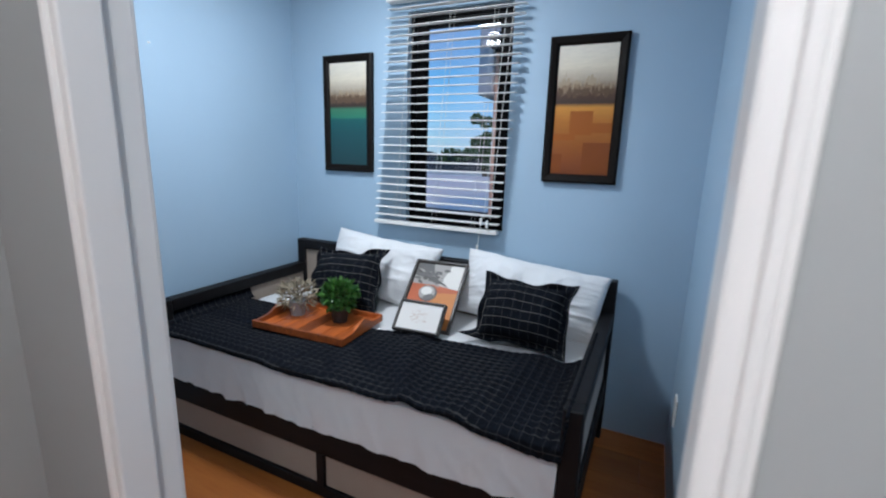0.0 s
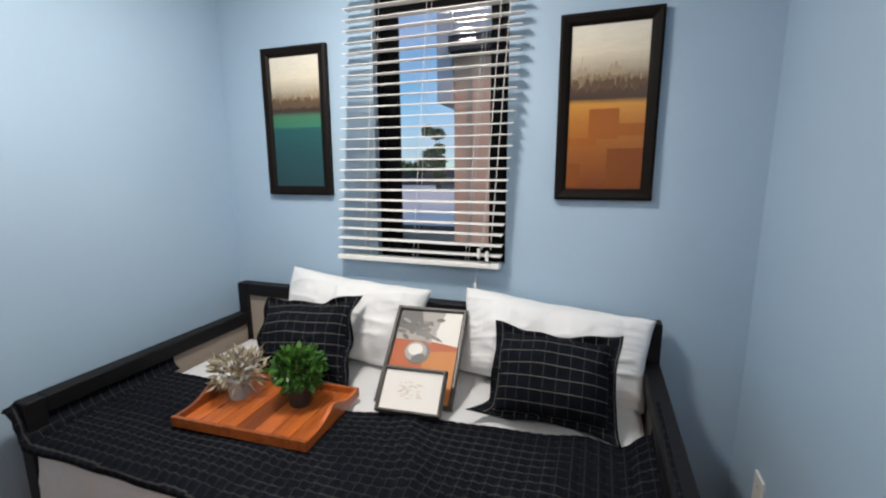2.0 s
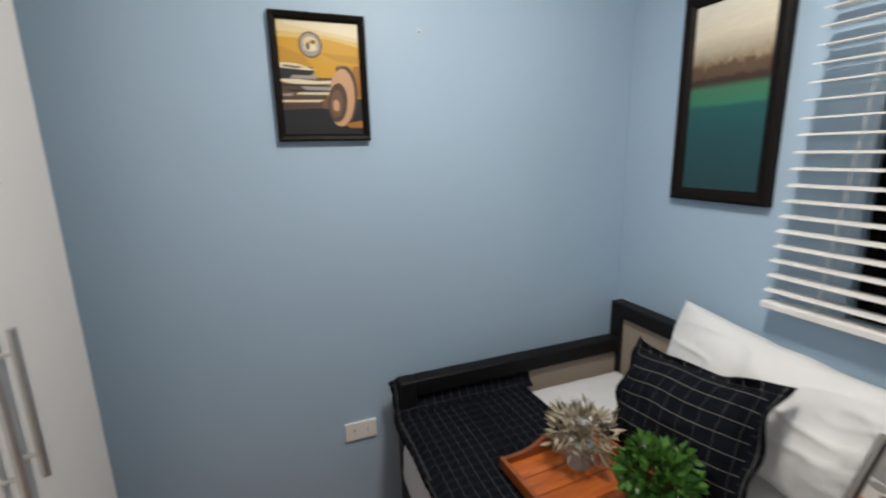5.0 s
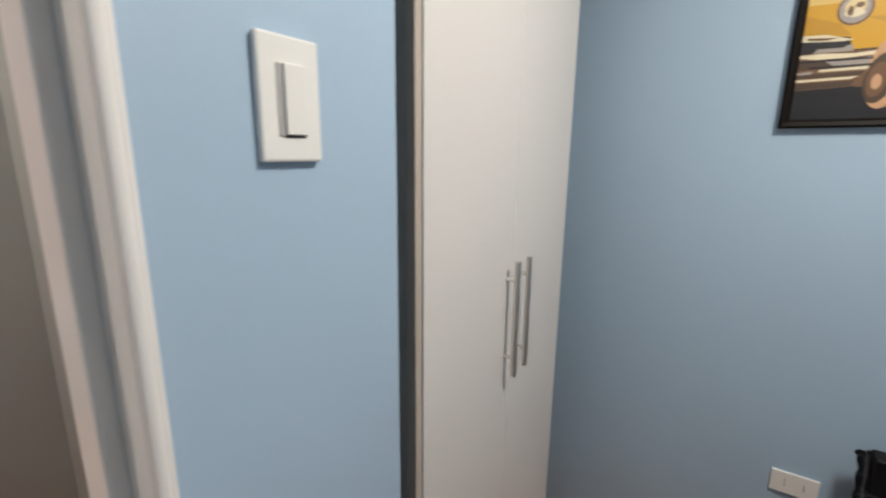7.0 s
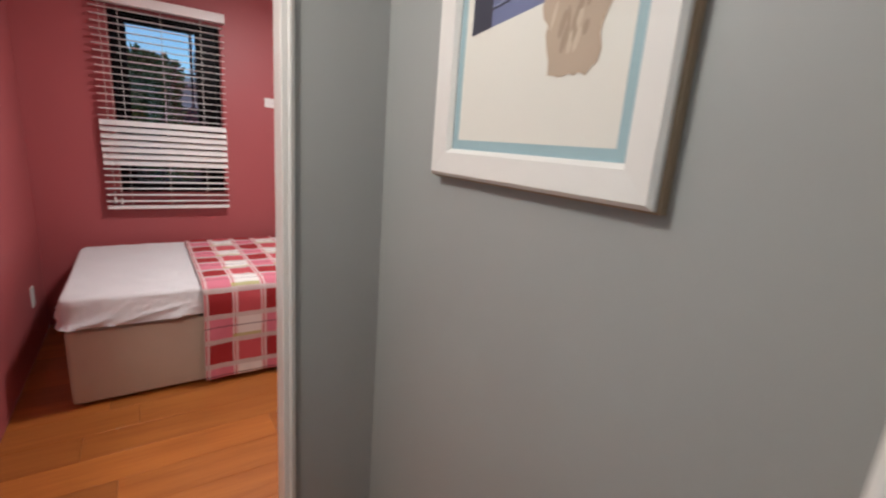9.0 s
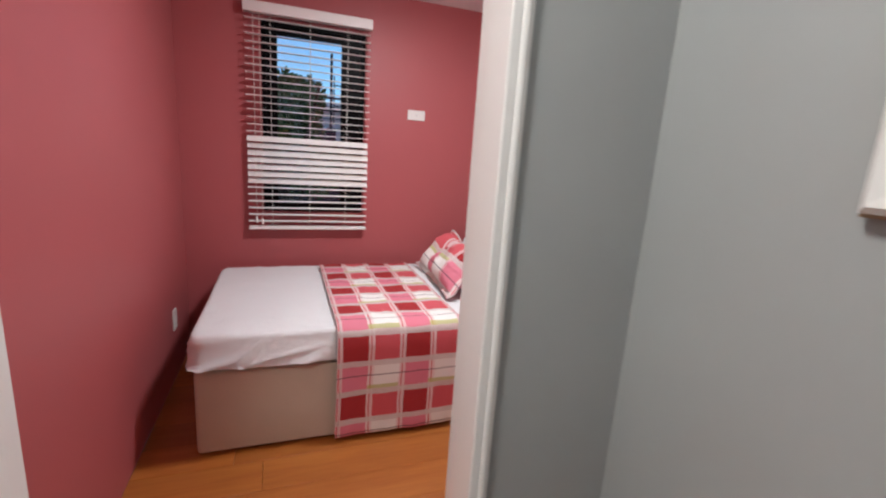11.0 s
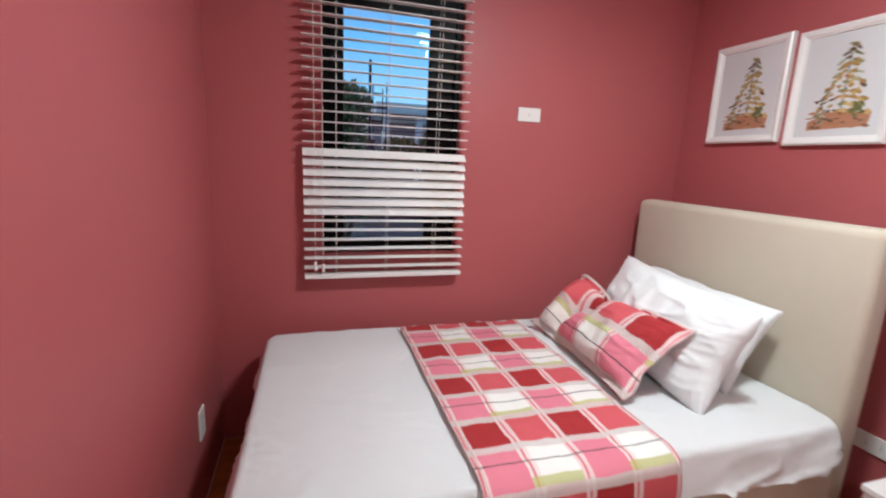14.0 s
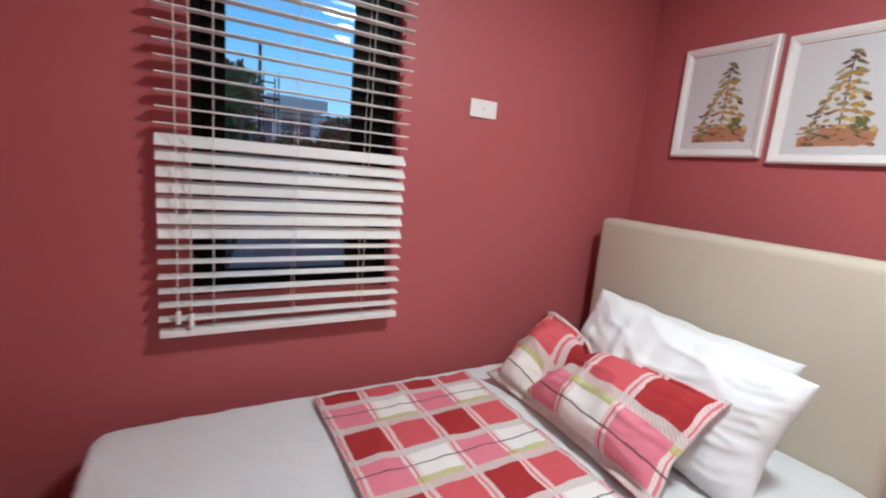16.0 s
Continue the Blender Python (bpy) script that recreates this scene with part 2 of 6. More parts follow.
def rose_plaid():
    """Patchwork check in red, rose, pink and white with pale bands, a lime line and a thin dark line."""
    n = Nodes("rose_plaid_cotton")
    wob = n.put("ShaderNodeTexNoise", Scale=22.0, Detail=3.0, Vector=n.coord("UV"))
    warp = n.t.nodes.new("ShaderNodeVectorMath")
    warp.operation = "MULTIPLY_ADD"
    n.set(warp.inputs[0], wob.outputs["Color"])
    warp.inputs[1].default_value = (0.009, 0.009, 0.0)
    n.set(warp.inputs[2], n.coord("UV"))
    sep = n.put("ShaderNodeSeparateXYZ", Vector=n.scaled(warp.outputs[0], 1 / 0.125, 1 / 0.125, 1))
    u, v = sep.outputs[0], sep.outputs[1]
    fu, fv = n.math("FRACT", u), n.math("FRACT", v)
    pu = n.math("GREATER_THAN", n.math("FRACT", n.math("MULTIPLY", u, 0.5)), 0.5)
    pv = n.math("GREATER_THAN", n.math("FRACT", n.math("MULTIPLY", v, 0.5)), 0.5)
    red, rose, pink, white = (0.33, 0.008, 0.013, 1), (0.56, 0.080, 0.10, 1), (0.66, 0.19, 0.26, 1), (0.78, 0.77, 0.74, 1)
    c = n.mix(pv, n.mix(pu, red, rose), n.mix(pu, pink, white))
    thread = n.noise(60, 3, n.scaled(n.coord("UV"), 1, 9, 1), 0.7)
    pale = n.mix(thread, (0.72, 0.55, 0.55, 1), (0.80, 0.77, 0.75, 1))
    grey = n.mix(thread, (0.46, 0.44, 0.42, 1), (0.76, 0.74, 0.71, 1))
    hatch = n.math("GREATER_THAN", n.math("FRACT", n.math("MULTIPLY", n.math("ADD", u, v), 13.0)), 0.5)
    pale = n.mix(n.math("MULTIPLY", hatch, 0.3), pale, (0.58, 0.22, 0.25, 1))
    grey = n.mix(n.math("MULTIPLY", hatch, 0.45), grey, (0.50, 0.33, 0.32, 1))
    band_u = n.math("LESS_THAN", fu, 0.20)
    band_v = n.math("LESS_THAN", fv, 0.19)
    c = n.mix(n.math("MULTIPLY", band_u, 0.85), c, pale)
    c = n.mix(n.math("MULTIPLY", n.math("LESS_THAN", n.math("ABSOLUTE", n.math("SUBTRACT", fu, 0.09)), 0.025), 0.8), c, rose)
    c = n.mix(n.math("MULTIPLY", band_v, 0.85), c, grey)
    lime = n.math("MULTIPLY", n.math("MULTIPLY", n.math("GREATER_THAN", fv, 0.86), pu), pv)
    c = n.mix(n.math("MULTIPLY", lime, 0.75), c, (0.42, 0.42, 0.10, 1))
    dark = n.math("MULTIPLY", n.math("LESS_THAN", n.math("ABSOLUTE", n.math("SUBTRACT", fv, 0.52)), 0.018), pv)
    c = n.mix(n.math("MULTIPLY", dark, 0.85), c, (0.06, 0.03, 0.05, 1))
    c = n.mix(n.math("MULTIPLY", thread, 0.08), c, (0.66, 0.52, 0.50, 1))
    n.bump(n.math("ADD", n.math("MULTIPLY", n.noise(900, 2), 0.2), n.noise(14, 6)), 0.6, 0.012)
    return n.done(c, 0.8, spec=0.2)


ROSE_PLAID = rose_plaid()


def dark_plaid(name, cell, both, line=0.06, along=0.55):
    n = Nodes(name)
    sep = n.put("ShaderNodeSeparateXYZ", Vector=n.scaled(n.coord("UV"), 1 / cell, 1 / cell, 1))
    fu, fv = n.math("FRACT", sep.outputs[0]), n.math("FRACT", sep.outputs[1])
    base = n.mix(n.noise(40, 3), (0.0045, 0.0055, 0.008, 1), (0.010, 0.0115, 0.016, 1))
    broken = n.math("GREATER_THAN", n.noise(90, 2, n.coord("UV")), 0.36)
    lu = n.math("LESS_THAN", fu, line * 0.8)
    lv = n.math("LESS_THAN", fv, line)
    c = n.mix(n.math("MULTIPLY", lu, both), base, (0.20, 0.19, 0.18, 1))
    c = n.mix(n.math("MULTIPLY", n.math("MULTIPLY", lv, broken), along), c, (0.30, 0.28, 0.25, 1))
    n.bump(n.math("ADD", n.noise(900, 2), n.noise(30, 3)), 0.25, 0.004)
    return n.done(c, 0.95, spec=0.03)


QUILT_PLAID = dark_plaid("charcoal_quilt_plaid", 0.036, 0.10, 0.08, 0.12)
CHARCOAL = cloth("charcoal_cotton", (0.012, 0.013, 0.018, 1))
CUSHION_PLAID = dark_plaid("charcoal_cushion_plaid", 0.040, 0.22, 0.05, 0.50)


def seascape(name, stops, z0, z1):
    """A painted canvas: bands of colour by height, with a ragged dark skyline of reeds."""
    n = Nodes(name)
    sep = n.put("ShaderNodeSeparateXYZ", Vector=n.coord())
    ragged = n.noise(5, 4, n.scaled(n.coord(), 11, 1, 2.2), 0.75)
    blot = n.noise(7, 5)
    f = n.math("DIVIDE", n.math("SUBTRACT", sep.outputs[2], z0), z1 - z0)
    f = n.math("ADD", f, n.math("MULTIPLY", n.math("SUBTRACT", blot, 0.5), 0.03))
    hump = n.math("LESS_THAN", n.math("ABSOLUTE", n.math("SUBTRACT", f, 0.70)), 0.10)
    f = n.math("SUBTRACT", f, n.math("MULTIPLY", n.math("MULTIPLY", n.math("SUBTRACT", ragged, 0.42), hump), 0.05))
    c = n.ramp(f, stops)
    brush = n.noise(30, 4, n.scaled(n.coord(), 1, 1, 5))
    c = n.mix(n.math("MULTIPLY", brush, 0.35), c, n.mix(0.6, c, (0.05, 0.04, 0.03, 1)))
    n.bump(brush, 0.15, 0.002)
    return n.done(c, 0.35, spec=0.5)


# ---- mesh helpers ----
def box(bm, x0, x1, y0, y1, z0, z1, bevel=0.0, seg=1):
    r = bmesh.ops.create_cube(bm, size=1.0)
    for v in r["verts"]:
        v.co = Vector(((x0 + x1) / 2 + v.co.x * (x1 - x0), (y0 + y1) / 2 + v.co.y * (y1 - y0), (z0 + z1) / 2 + v.co.z * (z1 - z0)))
    if bevel:
        edges = {e for v in r["verts"] for e in v.link_edges}
        bmesh.ops.bevel(bm, geom=list(edges), offset=bevel, segments=seg, profile=0.5, affect="EDGES")


def boxes(*rows, bevel=0.0, seg=1):
    bm = bmesh.new()
    for r in rows:
        box(bm, *r, bevel=bevel, seg=seg)
    return bm


def tube(bm, a, b, r, r2=None, n=12):
    a, b = Vector(a), Vector(b)
    m = Matrix.Translation((a + b) / 2) @ (b - a).to_track_quat("Z", "Y").to_matrix().to_4x4()
    bmesh.ops.create_cone(bm, cap_ends=True, segments=n, radius1=r, radius2=r if r2 is None else r2, depth=(b - a).length, matrix=m)


def lathe(profile, n=40, wobble=0.0):
    """A turned shape from (radius, height) pairs."""
    bm = bmesh.new()
    rings = []
    for r, z in profile:
        rings.append([bm.verts.new((r * math.cos(2 * math.pi * i / n), r * math.sin(2 * math.pi * i / n), z)) for i in range(n)])
    for p, q in zip(rings, rings[1:]):
        for i in range(n):
            bm.faces.new((p[i], p[(i + 1) % n], q[(i + 1) % n], q[i]))
    return bm


def sheet(nu, nv, f, uv=None):
    """A grid surface: f(u, v) gives the place, uv(u, v) the cloth's own metres; u and v run from 0 to 1."""
    bm = bmesh.new()
    lay = bm.loops.layers.uv.new("UVMap")
    grid = [[bm.verts.new(f(i / nu, j / nv)) for j in range(nv + 1)] for i in range(nu + 1)]
    for i in range(nu):
        for j in range(nv):
            ij = ((i, j), (i + 1, j), (i + 1, j + 1), (i, j + 1))
            face = bm.faces.new([grid[a][b] for a, b in ij])
            if uv:
                for loop, (a, b) in zip(face.loops, ij):
                    loop[lay].uv = uv(a / nu, b / nv)
    return bm


def part(name, bm, material, parent=None, label="", smooth=False, thick=0.0):
    me = bpy.data.meshes.new(name)
    bmesh.ops.recalc_face_normals(bm, faces=bm.faces)
    bm.to_mesh(me)
    bm.free()
    for m in material if isinstance(material, list) else [material]:
        me.materials.append(m)
    if smooth:
        me.shade_smooth()
    ob = new(name, me)
    if parent is not None:
        ob.parent = parent
    if label:
        ob["label"] = label
    if thick:
        md = ob.modifiers.new("thickness", "SOLIDIFY")
        md.thickness, md.offset = thick, 0.0
    return ob


def thing(name, place, label, category, group="", rz=0.0):
    ob = new(name)
    ob.empty_display_size = 0.1
    ob.matrix_basis = pose(*place, 0, 0, rz)
    return tagged(ob, label, category, group)


def structure(name, bm, material, label):
    return tagged(part(name, bm, material), label, name.split("_")[0], kind="structure")


def rnd(a, b):
    return random.uniform(a, b)


# ---- the shell: two bedrooms and the hall between them ----
BW, BE, BN, BS = -1.68, 0.67, 2.66, 0.820
RW, RE, RN, RS = -1.76, 0.74, -0.685, -3.10
HW, HE, HN, HS = -0.51, 1.70, 0.735, -0.55
BMID, RMID = (BS + HN) / 2, (RN + HS) / 2
DB = (-0.243, 0.546, 2.06)
DR = (-0.205, 0.530, 2.06)
WB = (-0.84, -0.24, 0.99, 2.14)
WR = (-0.40, 0.26, 0.93, 2.14)
T = 0.14


def holed(x0, x1, y0, y1, hole, top=CEIL):
    """A wall along x with one opening (x0, x1, z0, z1)."""
    a, b, c, d = hole
    rows = [(x0, a, y0, y1, 0, top), (b, x1, y0, y1, 0, top), (a, b, y0, y1, d, top)]
    if c > 0:
        rows.append((a, b, y0, y1, 0, c))
    return boxes(*rows)


structure("wall_blue_north", holed(BW - T, BE + T, BN, BN + T, WB), BLUE_WALL, "light blue painted bedroom wall with a window opening")
structure("wall_blue_west", boxes((BW - T, BW, 0.2, BN, 0, CEIL)), BLUE_WALL, "light blue painted bedroom side wall")
structure("wall_blue_east", boxes((BE, BE + T, BS, BN, 0, CEIL)), BLUE_WALL, "light blue painted bedroom wall beside the bed")
structure("wall_blue_south", holed(HW - 0.078, BE, BMID, BS, (DB[0] - 0.02, DB[1] + 0.02, 0, DB[2] + 0.02)), BLUE_WALL, "light blue painted wall with a doorway and switch")
structure("wall_recess_east", boxes((HW - 0.05, HW - 0.025, 0.2, BMID, 0, CEIL)), BLUE_WALL, "light blue side wall of the wardrobe recess")
structure("wall_recess_back", boxes((BW, HW - 0.05, 0.12, 0.2, 0, CEIL)), BLUE_WALL, "light blue back wall of the wardrobe recess")
structure("wall_hall_north", holed(HW, HE, HN, BMID, (DB[0] - 0.02, DB[1] + 0.02, 0, DB[2] + 0.02)), GREY_WALL, "grey painted hall wall with a doorway")
structure("wall_hall_west", boxes((HW - 0.025, HW, HS, HN, 0, CEIL)), GREY_WALL, "grey painted hall wall behind the framed print")
structure("wall_hall_south", holed(HW, HE, RMID, HS, (DR[0] - 0.02, DR[1] + 0.02, 0, DR[2] + 0.02)), GREY_WALL, "grey painted hall wall with a doorway to the rose room")
structure("wall_hall_east", boxes((HE, HE + T, HS, HN, 0, CEIL)), GREY_WALL, "grey painted wall closing the hall")
structure("wall_rose_north", holed(RW, RE, RN, RMID, (DR[0] - 0.02, DR[1] + 0.02, 0, DR[2] + 0.02)), RED_WALL, "rose red painted wall with a doorway")
structure("wall_rose_west", boxes((RW - T, RW, RS, RMID, 0, CEIL)), RED_WALL, "rose red painted wall behind the bed head")
structure("wall_rose_east", boxes((RE, RE + T, RS, RMID, 0, CEIL)), RED_WALL, "rose red painted side wall")
structure("wall_rose_south", holed(RW - T, RE + T, RS - T, RS, WR), RED_WALL, "rose red painted wall with a window opening")
structure("ceiling_blue", boxes((BW - T, BE + T, 0.12, BN + T, CEIL, CEIL + 0.1)), WHITE_CEIL, "white painted flat bedroom ceiling")
structure("ceiling_hall", boxes((HW, HE + T, HS, HN, CEIL + 0.002, CEIL + 0.1)), WHITE_CEIL, "white painted flat hall ceiling")
structure("ceiling_rose", boxes((RW - T, RE + T, RS - T, RMID, CEIL, CEIL + 0.1)), WHITE_CEIL, "white painted flat bedroom ceiling")


def door_trim(name, d, y0, y1, room, label):
    """A white door lining with a rebate and narrow casings on both faces."""
    x0, x1, top = d
    ob = tagged(new(name), label, "door frame", kind="structure")
    ym = y0 + (y1 - y0) * 0.5
    for nm, a, b in (("jamb", x0 - 0.02, x0), ("jamb", x1, x1 + 0.02)):
        part(nm, boxes((a, b, y0 - 0.012, y1 + 0.012, 0, top + 0.02), bevel=0.004, seg=2), TRIM, ob)
    part("head", boxes((x0, x1, y0 - 0.008, y1 + 0.008, top, top + 0.02), bevel=0.003), TRIM, ob)
    ya, yb = (y0 - 0.010, ym + 0.004) if room > 0 else (ym - 0.004, y1 + 0.010)
    for a, b in ((x0 - 0.002, x0 + 0.018), (x1 - 0.018, x1 + 0.002)):
        part("door_stop", boxes((a, b, ya, yb, 0, top), bevel=0.004, seg=2), TRIM, ob)
    for y, s in ((y0, -1), (y1, 1)):
        for a, b in ((x0 - 0.013, x0 - 0.001), (x1 + 0.001, x1 + 0.013)):
            ya, yb = sorted((y + s * 0.0005, y + s * 0.016))
            part("casing", boxes((a, b, ya, yb, 0, top + 0.013), bevel=0.004, seg=2), TRIM, ob)
        part("casing", boxes((x0 - 0.001, x1 + 0.001, ya, yb, top + 0.001, top + 0.013), bevel=0.005, seg=2), TRIM, ob)
    return ob


door_trim("door_1", DB, HN, BS, 1, "white painted door frame of the blue bedroom")
door_trim("door_2", DR, RN, HS, -1, "white painted door frame of the rose bedroom")


def window(name, w, y, out, parts, label):
    """A black aluminium window: outer frame, sash frame and pane. out is the way outdoors."""
    x0, x1, z0, z1 = w
    g0, g1 = parts
    ob = tagged(new(name), label, "window", kind="structure")
    ya, yb = sorted((y + out * 0.035, y + out * 0.095))
    f = 0.028
    for nm, r in (("frame", (x0, x0 + f, ya, yb, z0, z1)), ("frame", (x1 - f, x1, ya, yb, z0, z1)), ("frame", (x0 + f, x1 - f, ya, yb, z0, z0 + f)), ("frame", (x0 + f, x1 - f, ya, yb, z1 - f, z1))):
        part(nm, boxes(r, bevel=0.003), BLACK_ALU, ob)
    yc, yd = sorted((y + out * 0.05, y + out * 0.08))
    for r in ((x0 + f, g0, yc, yd, z0 + f, z1 - f), (g1, x1 - f, yc, yd, z0 + f, z1 - f), (g0, g1, yc, yd, z0 + f, z0 + f + 0.04), (g0, g1, yc, yd, z1 - f - 0.05, z1 - f)):
        part("sash", boxes(r, bevel=0.004), BLACK_ALU, ob)
    ye, yf = sorted((y + out * 0.062, y + out * 0.067))
    pane = part("pane", boxes((g0, g1, ye, yf, z0 + f + 0.04, z1 - f - 0.05)), GLASS, ob, "clear window glass")
    pane.visible_shadow = False
    return ob


window("window_1", WB, BN, 1, (-0.745, -0.325), "black aluminium framed window of the blue room")
window("window_2", WR, RS, -1, (-0.245, 0.165), "black aluminium framed window of the rose room")


# ---- blinds ----
def slat_mesh(width, length):
    bm = bmesh.new()
    n = 6
    rows = []
    for k in range(n + 1):
        s = k / n - 0.5
        rows.append((s * width, 0.0022 * (1 - 4 * s * s)))
    top = [[bm.verts.new((x, y, z + 0.0014)) for x in (-length / 2, length / 2)] for y, z in rows]
    bot = [[bm.verts.new((x, y, z - 0.0014)) for x in (-length / 2, length / 2)] for y, z in rows]
    for k in range(n):
        bm.faces.new((top[k][0], top[k + 1][0], top[k + 1][1], top[k][1]))
        bm.faces.new((bot[k][0], bot[k][1], bot[k + 1][1], bot[k + 1][0]))
        for e in (0, 1):
            bm.faces.new((top[k][e], top[k + 1][e], bot[k + 1][e], bot[k][e]))
    for k in (0, n):
        bm.faces.new((top[k][0], top[k][1], bot[k][1], bot[k][0]))
    me = bpy.data.meshes.new("slat")
    bmesh.ops.recalc_face_normals(bm, faces=bm.faces)
    bm.to_mesh(me)
    bm.free()
    me.materials.append(SLAT)
    return me


def blind(place, length, count, tilts, lean, wand, label, rz):
    """A Venetian blind hung on the wall; local z 0 is the bottom rail, -y is into the room."""
    ob = thing("venetian_blind", place, label, "blind", "window blinds", rz)
    pitch = 0.0445
    me = slat_mesh(0.048, length)
    top = (count + 1) * pitch
    for k in range(1, count + 1):
        s = new("slat", me)
        s.parent = ob
        s.matrix_basis = pose(lean * k * pitch + rnd(-0.002, 0.002), rnd(-0.0012, 0.0012), k * pitch + rnd(-0.0012, 0.0012), tilts(k) + rnd(-1.5, 1.5), rnd(-0.25, 0.25), rnd(-0.15, 0.15))
    part("bottom_rail", boxes((-length / 2, length / 2, -0.025, 0.025, -0.010, 0.012), bevel=0.004, seg=2), SLAT, ob)
    ht = lean * top
    part("headrail", boxes((ht - length / 2 - 0.008, ht + length / 2 + 0.008, -0.032, 0.028, top - 0.012, top + 0.05), bevel=0.004), SLAT, ob)
    for x in (-length * 0.31, 0.0, length * 0.31):
        for y in (-0.026, 0.026):
            bm = bmesh.new()
            tube(bm, (x, y, 0.0), (x + ht, y, top), 0.0011, n=6)
            part("ladder_cord", bm, CORD, ob)
    for dx in (0.0, 0.035):
        bm = bmesh.new()
        x = wand + dx
        tube(bm, (x + 0.2 * lean, -0.034, 0.075), (x + ht, -0.036, top), 0.0016, n=6)
        c = part("pull_cord", bm, CORD, ob)
        part("cord_knob", boxes((x - 0.007, x + 0.007, -0.042, -0.028, 0.035 - dx * 0.3, 0.078 - dx * 0.3), bevel=0.005, seg=2), PLASTIC, c)
    return ob


blue_blind = blind((-0.635, BN - 0.045, 0.99), 0.77, 26, lambda k: 4, 0.075, 0.30, "white horizontal slat blind hanging slightly askew, slats open", 0)
bm = bmesh.new()
tube(bm, (0.285, -0.034, -0.075), (0.31, -0.034, 0.10), 0.0012, n=6)
box(bm, 0.279, 0.291, -0.040, -0.028, -0.10, -0.07, bevel=0.004)
part("pull_cord", bm, CORD, blue_blind)
blind((-0.035, RS + 0.045, 0.828), 0.77, 29, lambda k: 43 if 7 <= k <= 13 else (5 if k < 7 else 3), 0.0, -0.335, "white horizontal slat blind, middle slats tilted shut", 180)


# ---- ceiling lamps ----
def ceiling_light(place, label):
    ob = thing("ceiling_light", place, label, "ceiling light", "round ceiling lights")
    part("housing", lathe([(0.0, 0.0), (0.165, 0.0), (0.165, -0.03), (0.155, -0.034)]), PLASTIC, ob, smooth=False)
    part("diffuser", lathe([(0.155, -0.034), (0.15, -0.05), (0.12, -0.058), (0.0, -0.062)]), DIFFUSER, ob, "lit opal diffuser", smooth=True)


for k, (lx, ly) in LAMPS.items():
    ceiling_light((lx, ly, CEIL), "lit round white flush ceiling light")


